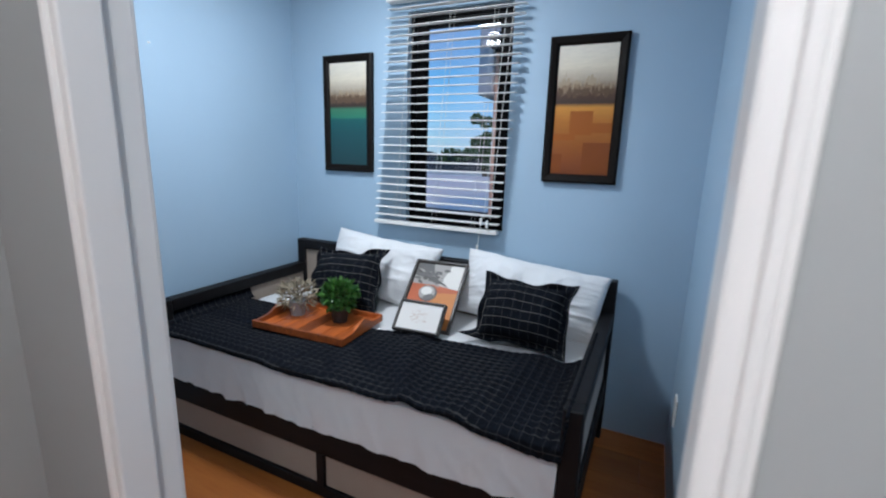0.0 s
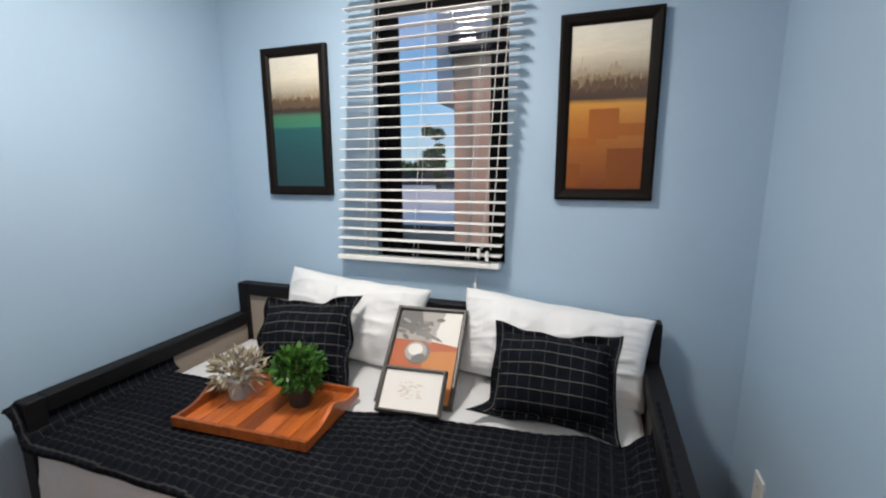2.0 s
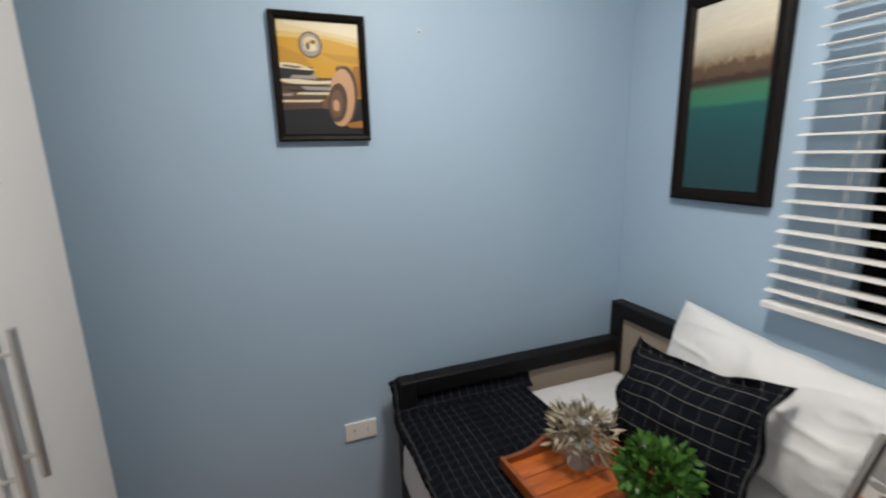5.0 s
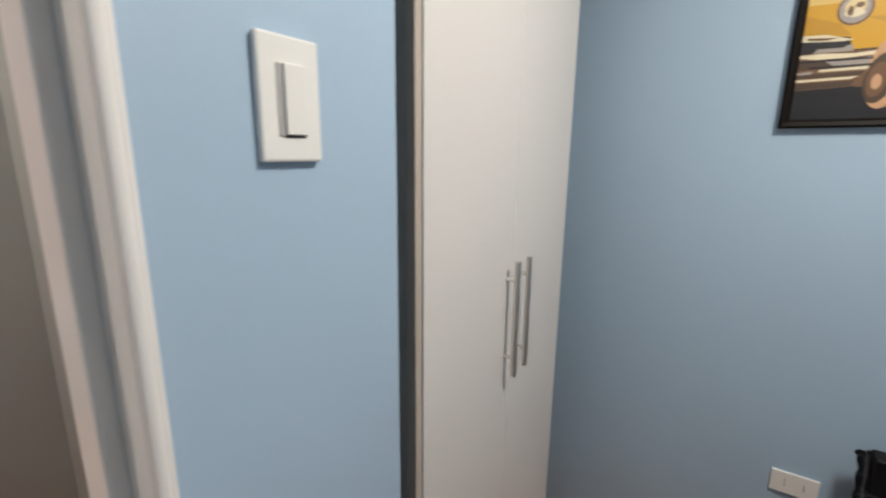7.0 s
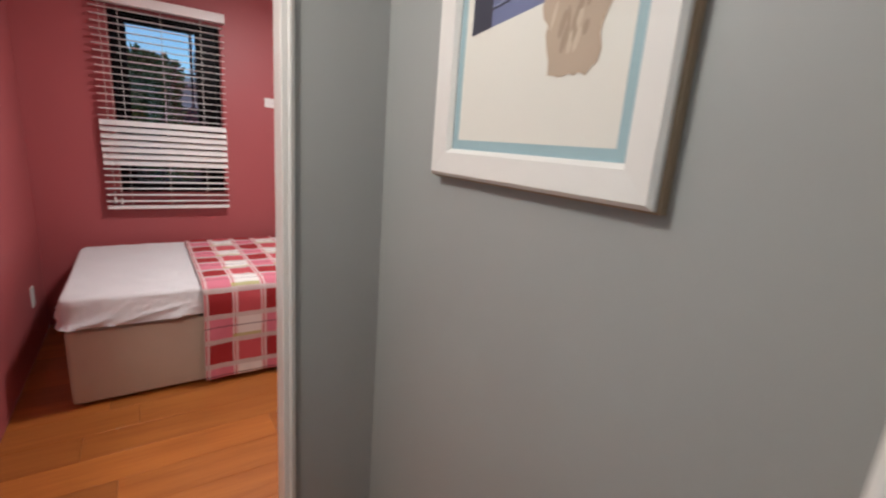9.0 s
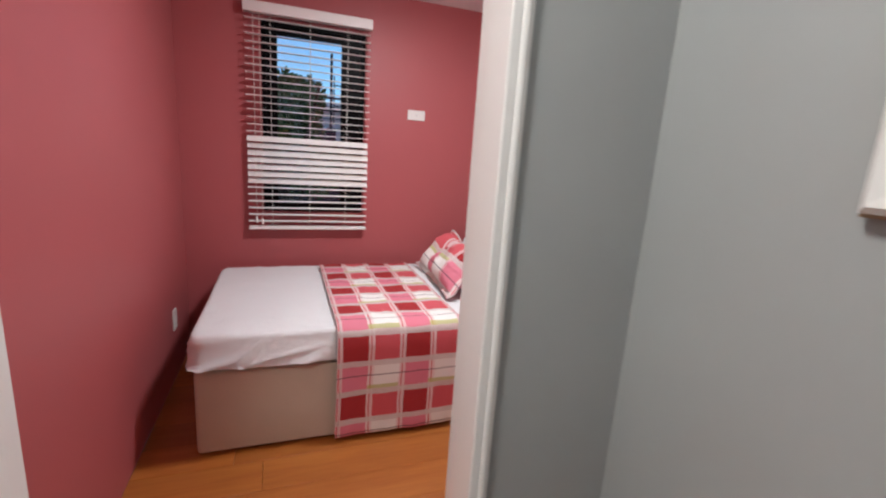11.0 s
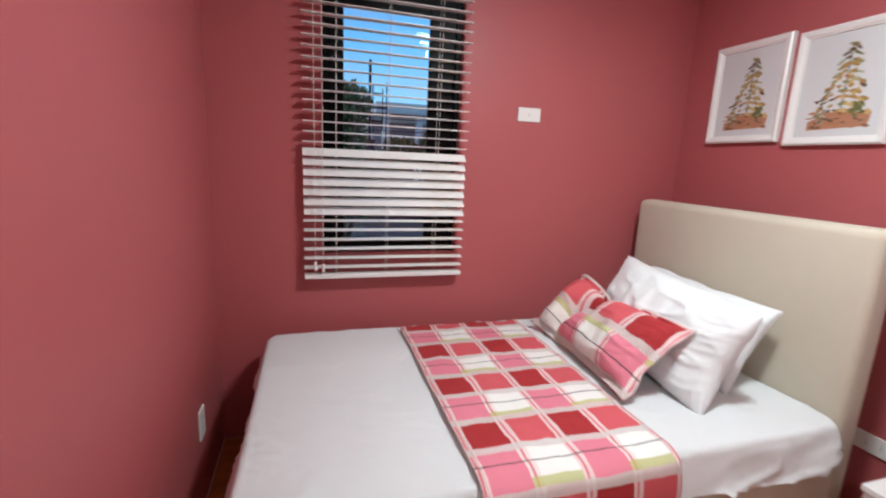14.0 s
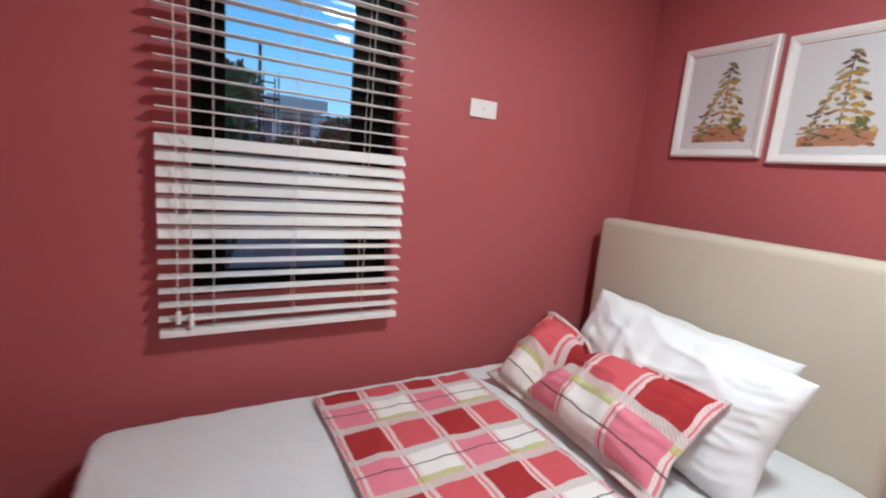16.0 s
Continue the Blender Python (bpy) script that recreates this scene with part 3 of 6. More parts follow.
# ---- soft goods ----
def pillow_bm(w, h, t, flange=0.0, seed=0, n=30, sag=0.0, wrinkle=0.006, ripple=0.0, ear=None, hemmed=True, pin=(0.09, 0.09), dome=2.0, gather=0.8, corner=0.0):
    """A stuffed cushion lying in its x-z plane, bottom edge at z 0, with an optional flat flange round it."""
    bm = bmesh.new()
    lay = bm.loops.layers.uv.new("UVMap")
    hw, hh = w / 2, h / 2
    iw, ih = hw - flange, hh - flange

    def at(u, v, side):
        x = hw * u * (1 - pin[0] * (1 - v * v) * abs(u) ** 3)
        z = hh * v * (1 - pin[1] * (1 - u * u) * abs(v) ** 3)
        soft = clamp((abs(u) + abs(v) - 1.5) / 0.5) ** 2
        x, z = x * (1 - corner * soft), z * (1 - corner * 1.5 * soft)
        a, b = min(1, abs(u) * hw / iw), min(1, abs(v) * hh / ih)
        full = (max(0.0, 1 - a**dome) * max(0.0, 1 - b**dome)) ** (0.45 if flange else 0.55)
        fold = noise.noise(Vector((x * 9 + seed * 7.3, z * 9, side * 3.0 + seed)))
        crease = noise.noise(Vector((x * 22 + seed, z * 5 + x * 9, seed * 2.0)))
        y = side * (t / 2 * full + 0.002)
        y += wrinkle * (fold + 0.7 * crease) * (0.35 + full)
        ridge = (1 - abs(noise.noise(Vector((x * 4 + z * 5 + seed * 3.1, z * 13 - x * 3, seed + side * 0.7))))) ** 7
        y += side * wrinkle * 0.9 * ridge * min(1.0, 0.25 + full)
        gathered = 1 - abs(noise.noise(Vector((x * 2.5 + seed, z * 38 + 6 * noise.noise(Vector((x * 5, z * 3, seed))), seed * 1.7 + side))))
        y += side * wrinkle * gather * gathered**5 * clamp(abs(u) * 1.5 - 0.3) * min(1.0, 0.15 + full)
        if flange:
            edge = max(abs(u) * hw - iw, abs(v) * hh - ih, 0) / flange
            y += ripple * edge * math.sin(26 * (x + z) + seed) + ripple * 0.8 * edge * math.sin(41 * (x - z))
        z2 = z + hh - sag * full * 0.2
        x2 = x + sag * 0.12 * noise.noise(Vector((z * 6, seed, 1)))
        x2 += 0.006 * noise.noise(Vector((z * 11, seed * 3.3, 2.0))) * (abs(u) > 0.5)
        z2 += 0.007 * noise.noise(Vector((x * 10, seed * 5.1, 4.0))) * (v > 0)
        if ear:
            k = clamp((u * ear[0] + v * ear[1] - 1.55) / 0.45) ** 1.2
            x2, y, z2 = x2 + ear[2] * k, y + ear[3] * k, z2 + ear[4] * k
        return Vector((x2, y, z2))

    rows = {}
    for side in (-1, 1):
        for i in range(n + 1):
            for j in range(n + 1):
                edge = i in (0, n) or j in (0, n)
                if side == 1 and edge:
                    rows[side, i, j] = rows[-1, i, j]
                else:
                    rows[side, i, j] = bm.verts.new(at(2 * i / n - 1, 2 * j / n - 1, 0 if edge else side))
    for side in (-1, 1):
        for i in range(n):
            for j in range(n):
                ij = ((i, j), (i + 1, j), (i + 1, j + 1), (i, j + 1))
                if side == 1:
                    ij = ij[::-1]
                face = bm.faces.new([rows[side, a, b] for a, b in ij])
                mu, mv = abs(2 * (i + 0.5) / n - 1) * hw, abs(2 * (j + 0.5) / n - 1) * hh
                hem = flange and hemmed and (mu > iw or mv > ih)
                for loop, (a, b) in zip(face.loops, ij):
                    loop[lay].uv = (h * b / n + 0.017, w * a / n + 0.011) if hem else (w * a / n, h * b / n)
    return bm


def pillow(name, place, size, rot, material, label, category, group, **kw):
    """rot: lean back about x, roll about y, turn about z."""
    ob = part(name, pillow_bm(*size, **kw), material, smooth=True)
    ob.matrix_basis = pose(*place, 0, 0, rot[2]) @ pose(0, 0, 0, rot[0]) @ pose(0, 0, 0, 0, rot[1], 0)
    return tagged(ob, label, category, group)


def crease(x, y, z=0.0, k=7):
    """Narrow ridges, as of creased cotton."""
    return (1 - abs(noise.noise(Vector((x, y, z))))) ** k


def ns(x, y, z=0.0):
    return noise.noise(Vector((x, y, z)))


def clamp(x, a=0.0, b=1.0):
    return max(a, min(b, x))


def smooth01(x):
    x = clamp(x)
    return x * x * (3 - 2 * x)


# ---- blue room: daybed ----
DX0, DX1, DY0, DY1 = -1.60, 0.372, 1.60, 2.615
MZ = 0.545


def daybed():
    ob = thing("daybed", (0, 0, 0), "dark stained wooden daybed with taupe panels and drawers", "bed")
    p = 0.06
    for x in (DX0, DX1 - p):
        part("back_post", boxes((x, x + p, DY1 - p, DY1, 0, 0.825), bevel=0.004), DARK_WOOD, ob)
        part("front_post", boxes((x, x + p, DY0, DY0 + p, 0, 0.675), bevel=0.004), DARK_WOOD, ob)
        part("arm_rail", boxes((x, x + p, DY0 + p, DY1 - p, 0.615, 0.675), bevel=0.004), DARK_WOOD, ob)
        part("arm_panel", boxes((x + 0.018, x + p - 0.018, DY0 + p, DY1 - p, 0.33, 0.615)), TAUPE, ob, "taupe fabric arm panel")
        part("side_rail", boxes((x + 0.004, x + p - 0.004, DY0 + p, DY1 - p, 0.20, 0.33), bevel=0.003), DARK_WOOD, ob)
    part("back_rail", boxes((DX0 + p, DX1 - p, DY1 - p, DY1, 0.765, 0.825), bevel=0.004), DARK_WOOD, ob)
    part("back_panel", boxes((DX0 + p, DX1 - p, DY1 - p + 0.018, DY1 - 0.018, 0.33, 0.765)), TAUPE, ob, "taupe fabric back panel")
    part("back_lower_rail", boxes((DX0 + p, DX1 - p, DY1 - p + 0.004, DY1 - 0.004, 0.20, 0.33), bevel=0.003), DARK_WOOD, ob)
    part("front_rail", boxes((DX0 + p, DX1 - p, DY0, DY0 + 0.045, 0.20, 0.32), bevel=0.004), DARK_WOOD, ob)
    part("bottom_rail", boxes((DX0 + p, DX1 - p, DY0 + 0.004, DY0 + 0.045, 0.0, 0.05), bevel=0.003), DARK_WOOD, ob)
    xm = (DX0 + DX1) / 2
    part("stile", boxes((xm - 0.018, xm + 0.018, DY0 + 0.002, DY0 + 0.045, 0.05, 0.20), bevel=0.002), DARK_WOOD, ob)
    for a, b in ((DX0 + p, xm - 0.018), (xm + 0.018, DX1 - p)):
        part("drawer_front", boxes((a + 0.003, b - 0.003, DY0 + 0.014, DY0 + 0.04, 0.053, 0.197), bevel=0.003), TAUPE, ob, "taupe drawer front")


daybed()


def blue_mattress():
    x0, x1, y0, y1 = DX0 + 0.063, DX1 - 0.063, DY0 + 0.012, DY1 - 0.065
    per = 2 * (x1 - x0) + 2 * (y1 - y0)
    ob = thing("mattress", (0, 0, 0.33), "white cotton sheeted mattress on the daybed", "mattress")
    z0, z1 = -0.015, MZ - 0.33

    def top(u, v):
        x, y = x0 + (x1 - x0) * u, y0 + (y1 - y0) * v
        e = min(u * (x1 - x0), (1 - u) * (x1 - x0), v * (y1 - y0), (1 - v) * (y1 - y0))
        drop = 0.03 * (1 - clamp(e / 0.035)) ** 2
        return (x, y, z1 - drop + (0.004 * ns(x * 6, y * 6) + 0.006 * crease(x * 5 + y * 2, y * 5, 3)) * clamp(e / 0.05))

    part("top_sheet", sheet(90, 44, top), SHEET, ob, smooth=True)

    def front(u, v):
        x = x0 + (x1 - x0) * u
        hem = z0 + 0.018 * ns(x * 2.2, 7) + 0.010 * ns(x * 7, 3)
        z = hem + (z1 - 0.03 - hem) * v
        out = 0.016 * (1 - v) + 0.020 * (1 - v) * ns(x * 13 + 2 * z, 2) + 0.010 * (1 - v) * crease(x * 9 + z * 6, z * 2, 6) + 0.006 * ns(x * 9, z * 6, 4) * math.sin(3.14 * v)
        return (x, y0 - out, z)

    part("side_drape", sheet(220, 14, front), SHEET, ob, "white sheet hanging in folds", smooth=True)
    for nm, xa in (("end_drape", x0), ("end_drape", x1)):
        part(nm, sheet(2, 4, lambda u, v: (xa, y0 + (y1 - y0) * u, z0 + (z1 - 0.03 - z0) * v)), SHEET, ob)
    part("core", boxes((x0 + 0.01, x1 - 0.01, y0 + 0.01, y1 - 0.005, z0 + 0.005, z1 - 0.035)), SHEET, ob)


blue_mattress()


def quilt():
    """The puckered plaid quilt across the front of the daybed, climbing both arms."""
    ax0, ax1 = DX0 + 0.055, DX1 - 0.055
    flat = ax1 - ax0
    up_l, up_r = 0.13, 0.12
    length = flat + up_l + up_r
    cell = 0.036

    def pucker(s, d):
        a, b = (s / cell) % 1.0, (d / cell) % 1.0
        return 0.0085 * (math.sin(math.pi * a) * math.sin(math.pi * b)) ** 0.6

    def back_edge(x):
        return 2.10 + 0.055 * smooth01((x + 0.9) / 1.1) - 0.04 * math.exp(-((x + 0.68) / 0.12) ** 2) + 0.012 * ns(x * 5, 1)

    def f(u, v):
        s = u * length - up_l
        x = ax0 + clamp(s, 0, flat)
        yb = back_edge(x) + (0.03 if s < 0 else 0) + 0.10 * smooth01((s - flat + 0.10) / 0.1)
        over = 0.016 + 0.014 * ns(s * 3, 9) + 0.02 * smooth01((s - flat + 0.5) / 0.5)
        reach = (yb - (DY0 - 0.014)) + over
        d = v * reach
        y = yb - d
        z = MZ + 0.007
        hump = 0.02 * math.exp(-((x + 0.36 + (y - 1.9) * 0.45) / 0.05) ** 2) + 0.012 * math.exp(-((x - 0.02 - (y - 1.8) * 0.3) / 0.07) ** 2)
        z += hump + 0.009 * ns(s * 3.2, y * 3.2, 2) + pucker(s, d)
        if s < 0:
            k = -s / up_l
            x = ax0 - 0.012 - 0.045 * smooth01(k * 1.4 - 0.4) + 0.03 * (1 - smooth01(k * 3))
            z = MZ + 0.012 + 0.10 * smooth01(k * 1.25) + pucker(s, d) * 0.6
            z += 0.006 * ns(s * 20, y * 6)
        if s > flat:
            k = (s - flat) / up_r
            x = ax1 + 0.010 * k + 0.004
            z = MZ + 0.012 + 0.115 * smooth01(k * 1.15) + pucker(s, d) * 0.6
        edge = DY0 - 0.010
        if y < edge:
            z -= edge - y
            y = edge - 0.010 - 0.010 * ns(s * 6, 5) - pucker(s, d) * 0.8
        elif y < edge + 0.03:
            z -= 0.006 * ((edge + 0.03 - y) / 0.03) ** 2
        return (x, y, z)

    ob = thing("quilt", (0, 0, 0), "dark charcoal plaid puckered quilt spread over the daybed", "quilt")
    e = 0.03 / length
    part("quilted_field", sheet(430, 130, lambda u, v: f(e + (1 - 2 * e) * u, v), lambda u, v: ((e + (1 - 2 * e) * u) * length, v * 0.6)), QUILT_PLAID, ob, smooth=True, thick=0.007)
    for u0 in (0.0, 1 - e):
        part("end_hem", sheet(5, 130, lambda u, v: f(u0 + e * u, v), lambda u, v: (u * 0.03 + 0.004, v * 0.6)), QUILT_PLAID, ob, "flat stitched end hem", smooth=True, thick=0.010)


quilt()

WP = dict(n=60, wrinkle=0.011, gather=0.7, corner=0.035)
pillow("bed_pillow", (-0.925, 2.445, MZ + 0.002), (0.745, 0.385, 0.21), (-18, 4.5, 0), PILLOW_WHITE, "plump white cotton pillow leaning on the daybed back", "pillow", "white pillows on the daybed", seed=1, **WP)
pillow("bed_pillow", (-0.045, 2.440, MZ + 0.002), (0.755, 0.355, 0.21), (-19, 5.5, 1), PILLOW_WHITE, "plump white cotton pillow slumped at the daybed end", "pillow", "white pillows on the daybed", seed=2, **WP)
CU = dict(n=52, flange=0.038, wrinkle=0.008, ripple=0.018, pin=(0.09, 0.19))
pillow("throw_cushion", (-0.958, 2.170, MZ + 0.004), (0.445, 0.375, 0.23), (-28, -4, 5), CUSHION_PLAID, "dark charcoal plaid cushion with a flat flange, behind the tray", "cushion", "plaid cushions on the daybed", seed=3, ear=(-1, -1, -0.05, -0.02, 0.0), **CU)
pillow("throw_cushion", (0.008, 2.150, MZ + 0.012), (0.440, 0.355, 0.24), (-33, 0, 0), CUSHION_PLAID, "dark charcoal plaid cushion with a flat flange, at the bed end", "cushion", "plaid cushions on the daybed", seed=4, ear=(-1, -1, -0.05, -0.025, 0.03), **CU)


# ---- tray and plants ----
def tray():
    ob = thing("serving_tray", (-0.915, 1.968, MZ + 0.025), "orange teak serving tray with raised ends on the quilt", "tray", rz=3)
    w, d = 0.505, 0.345
    n = 7
    for i in range(n):
        a = -w / 2 + 0.012 + (w - 0.024) * i / n
        b = a + (w - 0.024) / n - 0.003
        part("slat", boxes((a, b, -d / 2 + 0.012, d / 2 - 0.012, 0.0, 0.010), bevel=0.0012), TEAK, ob)
    for y in (-d / 2, d / 2 - 0.013):
        part("long_rim", boxes((-w / 2, w / 2, y, y + 0.013, -0.001, 0.034), bevel=0.002), TEAK, ob)
    for x in (-w / 2, w / 2 - 0.013):
        bm = bmesh.new()
        prof = []
        for k in range(21):
            s = k / 20
            prof.append((-d / 2 + 0.013 + (d - 0.026) * s, 0.030 + 0.034 * math.exp(-((s - 0.5) / 0.17) ** 2)))
        vs = [[bm.verts.new((xx, y, z)) for y, z in prof] + [bm.verts.new((xx, y, 0.0)) for y, z in prof[::-1]] for xx in (x, x + 0.013)]
        bm.faces.new(vs[0]), bm.faces.new(vs[1][::-1])
        m = len(vs[0])
        for i in range(m):
            bm.faces.new((vs[0][i], vs[0][(i + 1) % m], vs[1][(i + 1) % m], vs[1][i]))
        part("handle_end", bm, TEAK, ob, "curved tray handle")


tray()


def leaves(count, centre, radius, size, flat=1.0, seed=0, stem=False, narrow=0.4):
    """A clump of folded leaves scattered through a ball."""
    rng = random.Random(seed)
    bm = bmesh.new()
    for _ in range(count):
        d = Vector((rng.gauss(0, 1), rng.gauss(0, 1), rng.gauss(0.15, 1))).normalized()
        r = radius * rng.uniform(0.35, 1.0) ** 0.6 * (1 + 0.18 * ns(d.x * 3, d.y * 3, d.z * 3 + seed))
        p = Vector(centre) + Vector((d.x * r, d.y * r, d.z * r * flat))
        ax = (d + Vector((rng.uniform(-0.8, 0.8), rng.uniform(-0.8, 0.8), rng.uniform(-0.5, 0.8)))).normalized()
        side = ax.cross(Vector((rng.uniform(-1, 1), rng.uniform(-1, 1), rng.uniform(-1, 1)))).normalized()
        up = ax.cross(side)
        s = size * rng.uniform(0.6, 1.25)
        w = s * narrow
        a = bm.verts.new(p)
        b = bm.verts.new(p + ax * s * 0.5 + side * w + up * w * 0.3)
        c = bm.verts.new(p + ax * s)
        e = bm.verts.new(p + ax * s * 0.5 - side * w + up * w * 0.3)
        m = bm.verts.new(p + ax * s * 0.5)
        bm.faces.new((a, b, m)), bm.faces.new((b, c, m)), bm.faces.new((c, e, m)), bm.faces.new((e, a, m))
    return bm


def stems(count, base, radius, height, thick, seed=0, out=0.9):
    rng = random.Random(seed)
    bm = bmesh.new()
    for _ in range(count):
        a = rng.uniform(0, 6.283)
        r = radius * rng.uniform(0.2, 1.0)
        p = Vector(base)
        tip = Vector(base) + Vector((math.cos(a) * r, math.sin(a) * r, height * rng.uniform(0.55, 1.0) * (1 - 0.4 * r / radius * out)))
        mid = (p + tip) / 2 + Vector((0, 0, height * 0.12))
        tube(bm, p, mid, thick, thick * 0.8, 5)
        tube(bm, mid, tip, thick * 0.8, thick * 0.4, 5)
    return bm


def potted(name, place, pot_r, pot_h, pot_mat, label, kind):
    ob = thing(name, place, label, "plant")
    part("pot", lathe([(0, 0), (pot_r * 0.78, 0), (pot_r * 0.82, 0.004), (pot_r, pot_h), (pot_r * 0.9, pot_h), (pot_r * 0.86, pot_h * 0.9), (0, pot_h * 0.9)], 28), pot_mat, ob, smooth=False)
    if kind == "green":
        part("foliage", leaves(560, (0, 0, pot_h + 0.066), 0.080, 0.034, 0.82, 5, narrow=0.33), LEAF_GREEN, ob, "dense glossy green leaves")
        part("stem", stems(14, (0, 0, pot_h * 0.9), 0.06, 0.13, 0.0016, 5), BARK, ob)
    elif kind == "dry":
        bm = leaves(420, (0, 0, pot_h + 0.030), 0.082, 0.040, 0.80, 8, narrow=0.13)
        part("sprig_clump", bm, LEAF_DRY, ob, "pale dried curling sprigs")
        part("stem", stems(36, (0, 0, pot_h * 0.9), 0.10, 0.11, 0.0022, 9), LEAF_DRY, ob)
    else:
        part("sprig_clump", leaves(1500, (0, 0, pot_h + 0.036), 0.080, 0.018, 0.72, 11, narrow=0.16), LEAF_OLIVE, ob, "feathery olive green sprigs")
        part("stem", stems(26, (0, 0, pot_h * 0.9), 0.075, 0.09, 0.0015, 12), LEAF_OLIVE, ob)
    return ob


potted("potted_dried_plant", (-1.075, 1.995, MZ + 0.0345), 0.042, 0.075, POT_GREY, "pale dried sprigs in a grey pot on the tray", "dry")
potted("potted_green_plant", (-0.835, 2.025, MZ + 0.0345), 0.045, 0.07, POT_DARK, "bushy green plant in a dark pot on the tray", "green")


# ---- framed pictures ----
def frame_bars(ob, w, h, bar, depth, material, step=0.0, name="frame"):
    """Four mitred bars of a picture frame in the x-z plane, back at y 0, front at -depth."""
    for k in range(4):
        bm = bmesh.new()
        horiz = k < 2
        lip = (0.12, 0.86) if bar > 0.06 else (0.25, 0.7)
        a, b = (w, h) if horiz else (h, w)
        prof = [(0, 0, 0), (0, -depth * 0.8, 0), (bar * lip[0], -depth, 0), (bar * lip[1], -depth * (1 - step), 0), (bar, -depth * 0.55, 0), (bar, 0, 0)]
        ends = []
        for s in (-1, 1):
            row = []
            for i, y, _ in prof:
                along, across = s * (a / 2 - i), b / 2 - i
                if k in (1, 3):
                    across = -across
                row.append(bm.verts.new((along, y, across) if horiz else (across, y, along)))
            ends.append(row)
        n = len(prof)
        for i in range(n):
            bm.faces.new((ends[0][i], ends[0][(i + 1) % n], ends[1][(i + 1) % n], ends[1][i]))
        bm.faces.new(ends[0]), bm.faces.new(ends[1][::-1])
        part(name, bm, material, ob)


def flat(shapes, y, mats):
    """Flat cut-outs in the x-z plane: (points, material index), each a hair nearer."""
    bm = bmesh.new()
    for k, (pts, m) in enumerate(shapes):
        f = bm.faces.new([bm.verts.new((x, y - 0.0018 * (k + 1) / max(len(shapes), 8), z)) for x, z in pts])
        f.material_index = m
    return bm


def oval(cx, cz, rx, rz, n=20, turn=0.0):
    c, s = math.cos(turn), math.sin(turn)
    return [(cx + rx * math.cos(2 * math.pi * i / n) * c - rz * math.sin(2 * math.pi * i / n) * s, cz + rx * math.cos(2 * math.pi * i / n) * s + rz * math.sin(2 * math.pi * i / n) * c) for i in range(n)]


def rect(x0, x1, z0, z1):
    return [(x0, z0), (x1, z0), (x1, z1), (x0, z1)]


def picture(place, w, h, bar, depth, frame_mat, label, rz=0.0, group="", name="framed_picture"):
    ob = thing(name, place, label, "picture", group, rz)
    frame_bars(ob, w, h, bar, depth, frame_mat, 0.15)
    part("backing", boxes((-w / 2 + bar * 0.5, w / 2 - bar * 0.5, -depth * 0.3, -depth * 0.1, -h / 2 + bar * 0.5, h / 2 - bar * 0.5)), PAPER, ob)
    return ob


SKY_C, HAZE, UMBER = (0.82, 0.74, 0.58, 1), (0.50, 0.42, 0.31, 1), (0.045, 0.022, 0.015, 1)
TEAL_ART = seascape("teal_landscape_print", [(0.0, (0.010, 0.055, 0.065, 1)), (0.30, (0.007, 0.075, 0.085, 1)), (0.45, (0.008, 0.10, 0.10, 1)), (0.47, (0.03, 0.20, 0.12, 1)), (0.55, (0.05, 0.20, 0.10, 1)), (0.585, UMBER), (0.66, (0.09, 0.055, 0.03, 1)), (0.75, HAZE), (0.86, SKY_C), (1.0, (0.88, 0.82, 0.69, 1))], -0.28, 0.28)
ORANGE_ART = seascape("ochre_landscape_print", [(0.0, (0.20, 0.042, 0.003, 1)), (0.20, (0.31, 0.088, 0.005, 1)), (0.42, (0.46, 0.160, 0.011, 1)), (0.53, (0.64, 0.28, 0.035, 1)), (0.565, UMBER), (0.65, (0.11, 0.055, 0.03, 1)), (0.75, HAZE), (0.86, SKY_C), (1.0, (0.88, 0.82, 0.69, 1))], -0.28, 0.28)

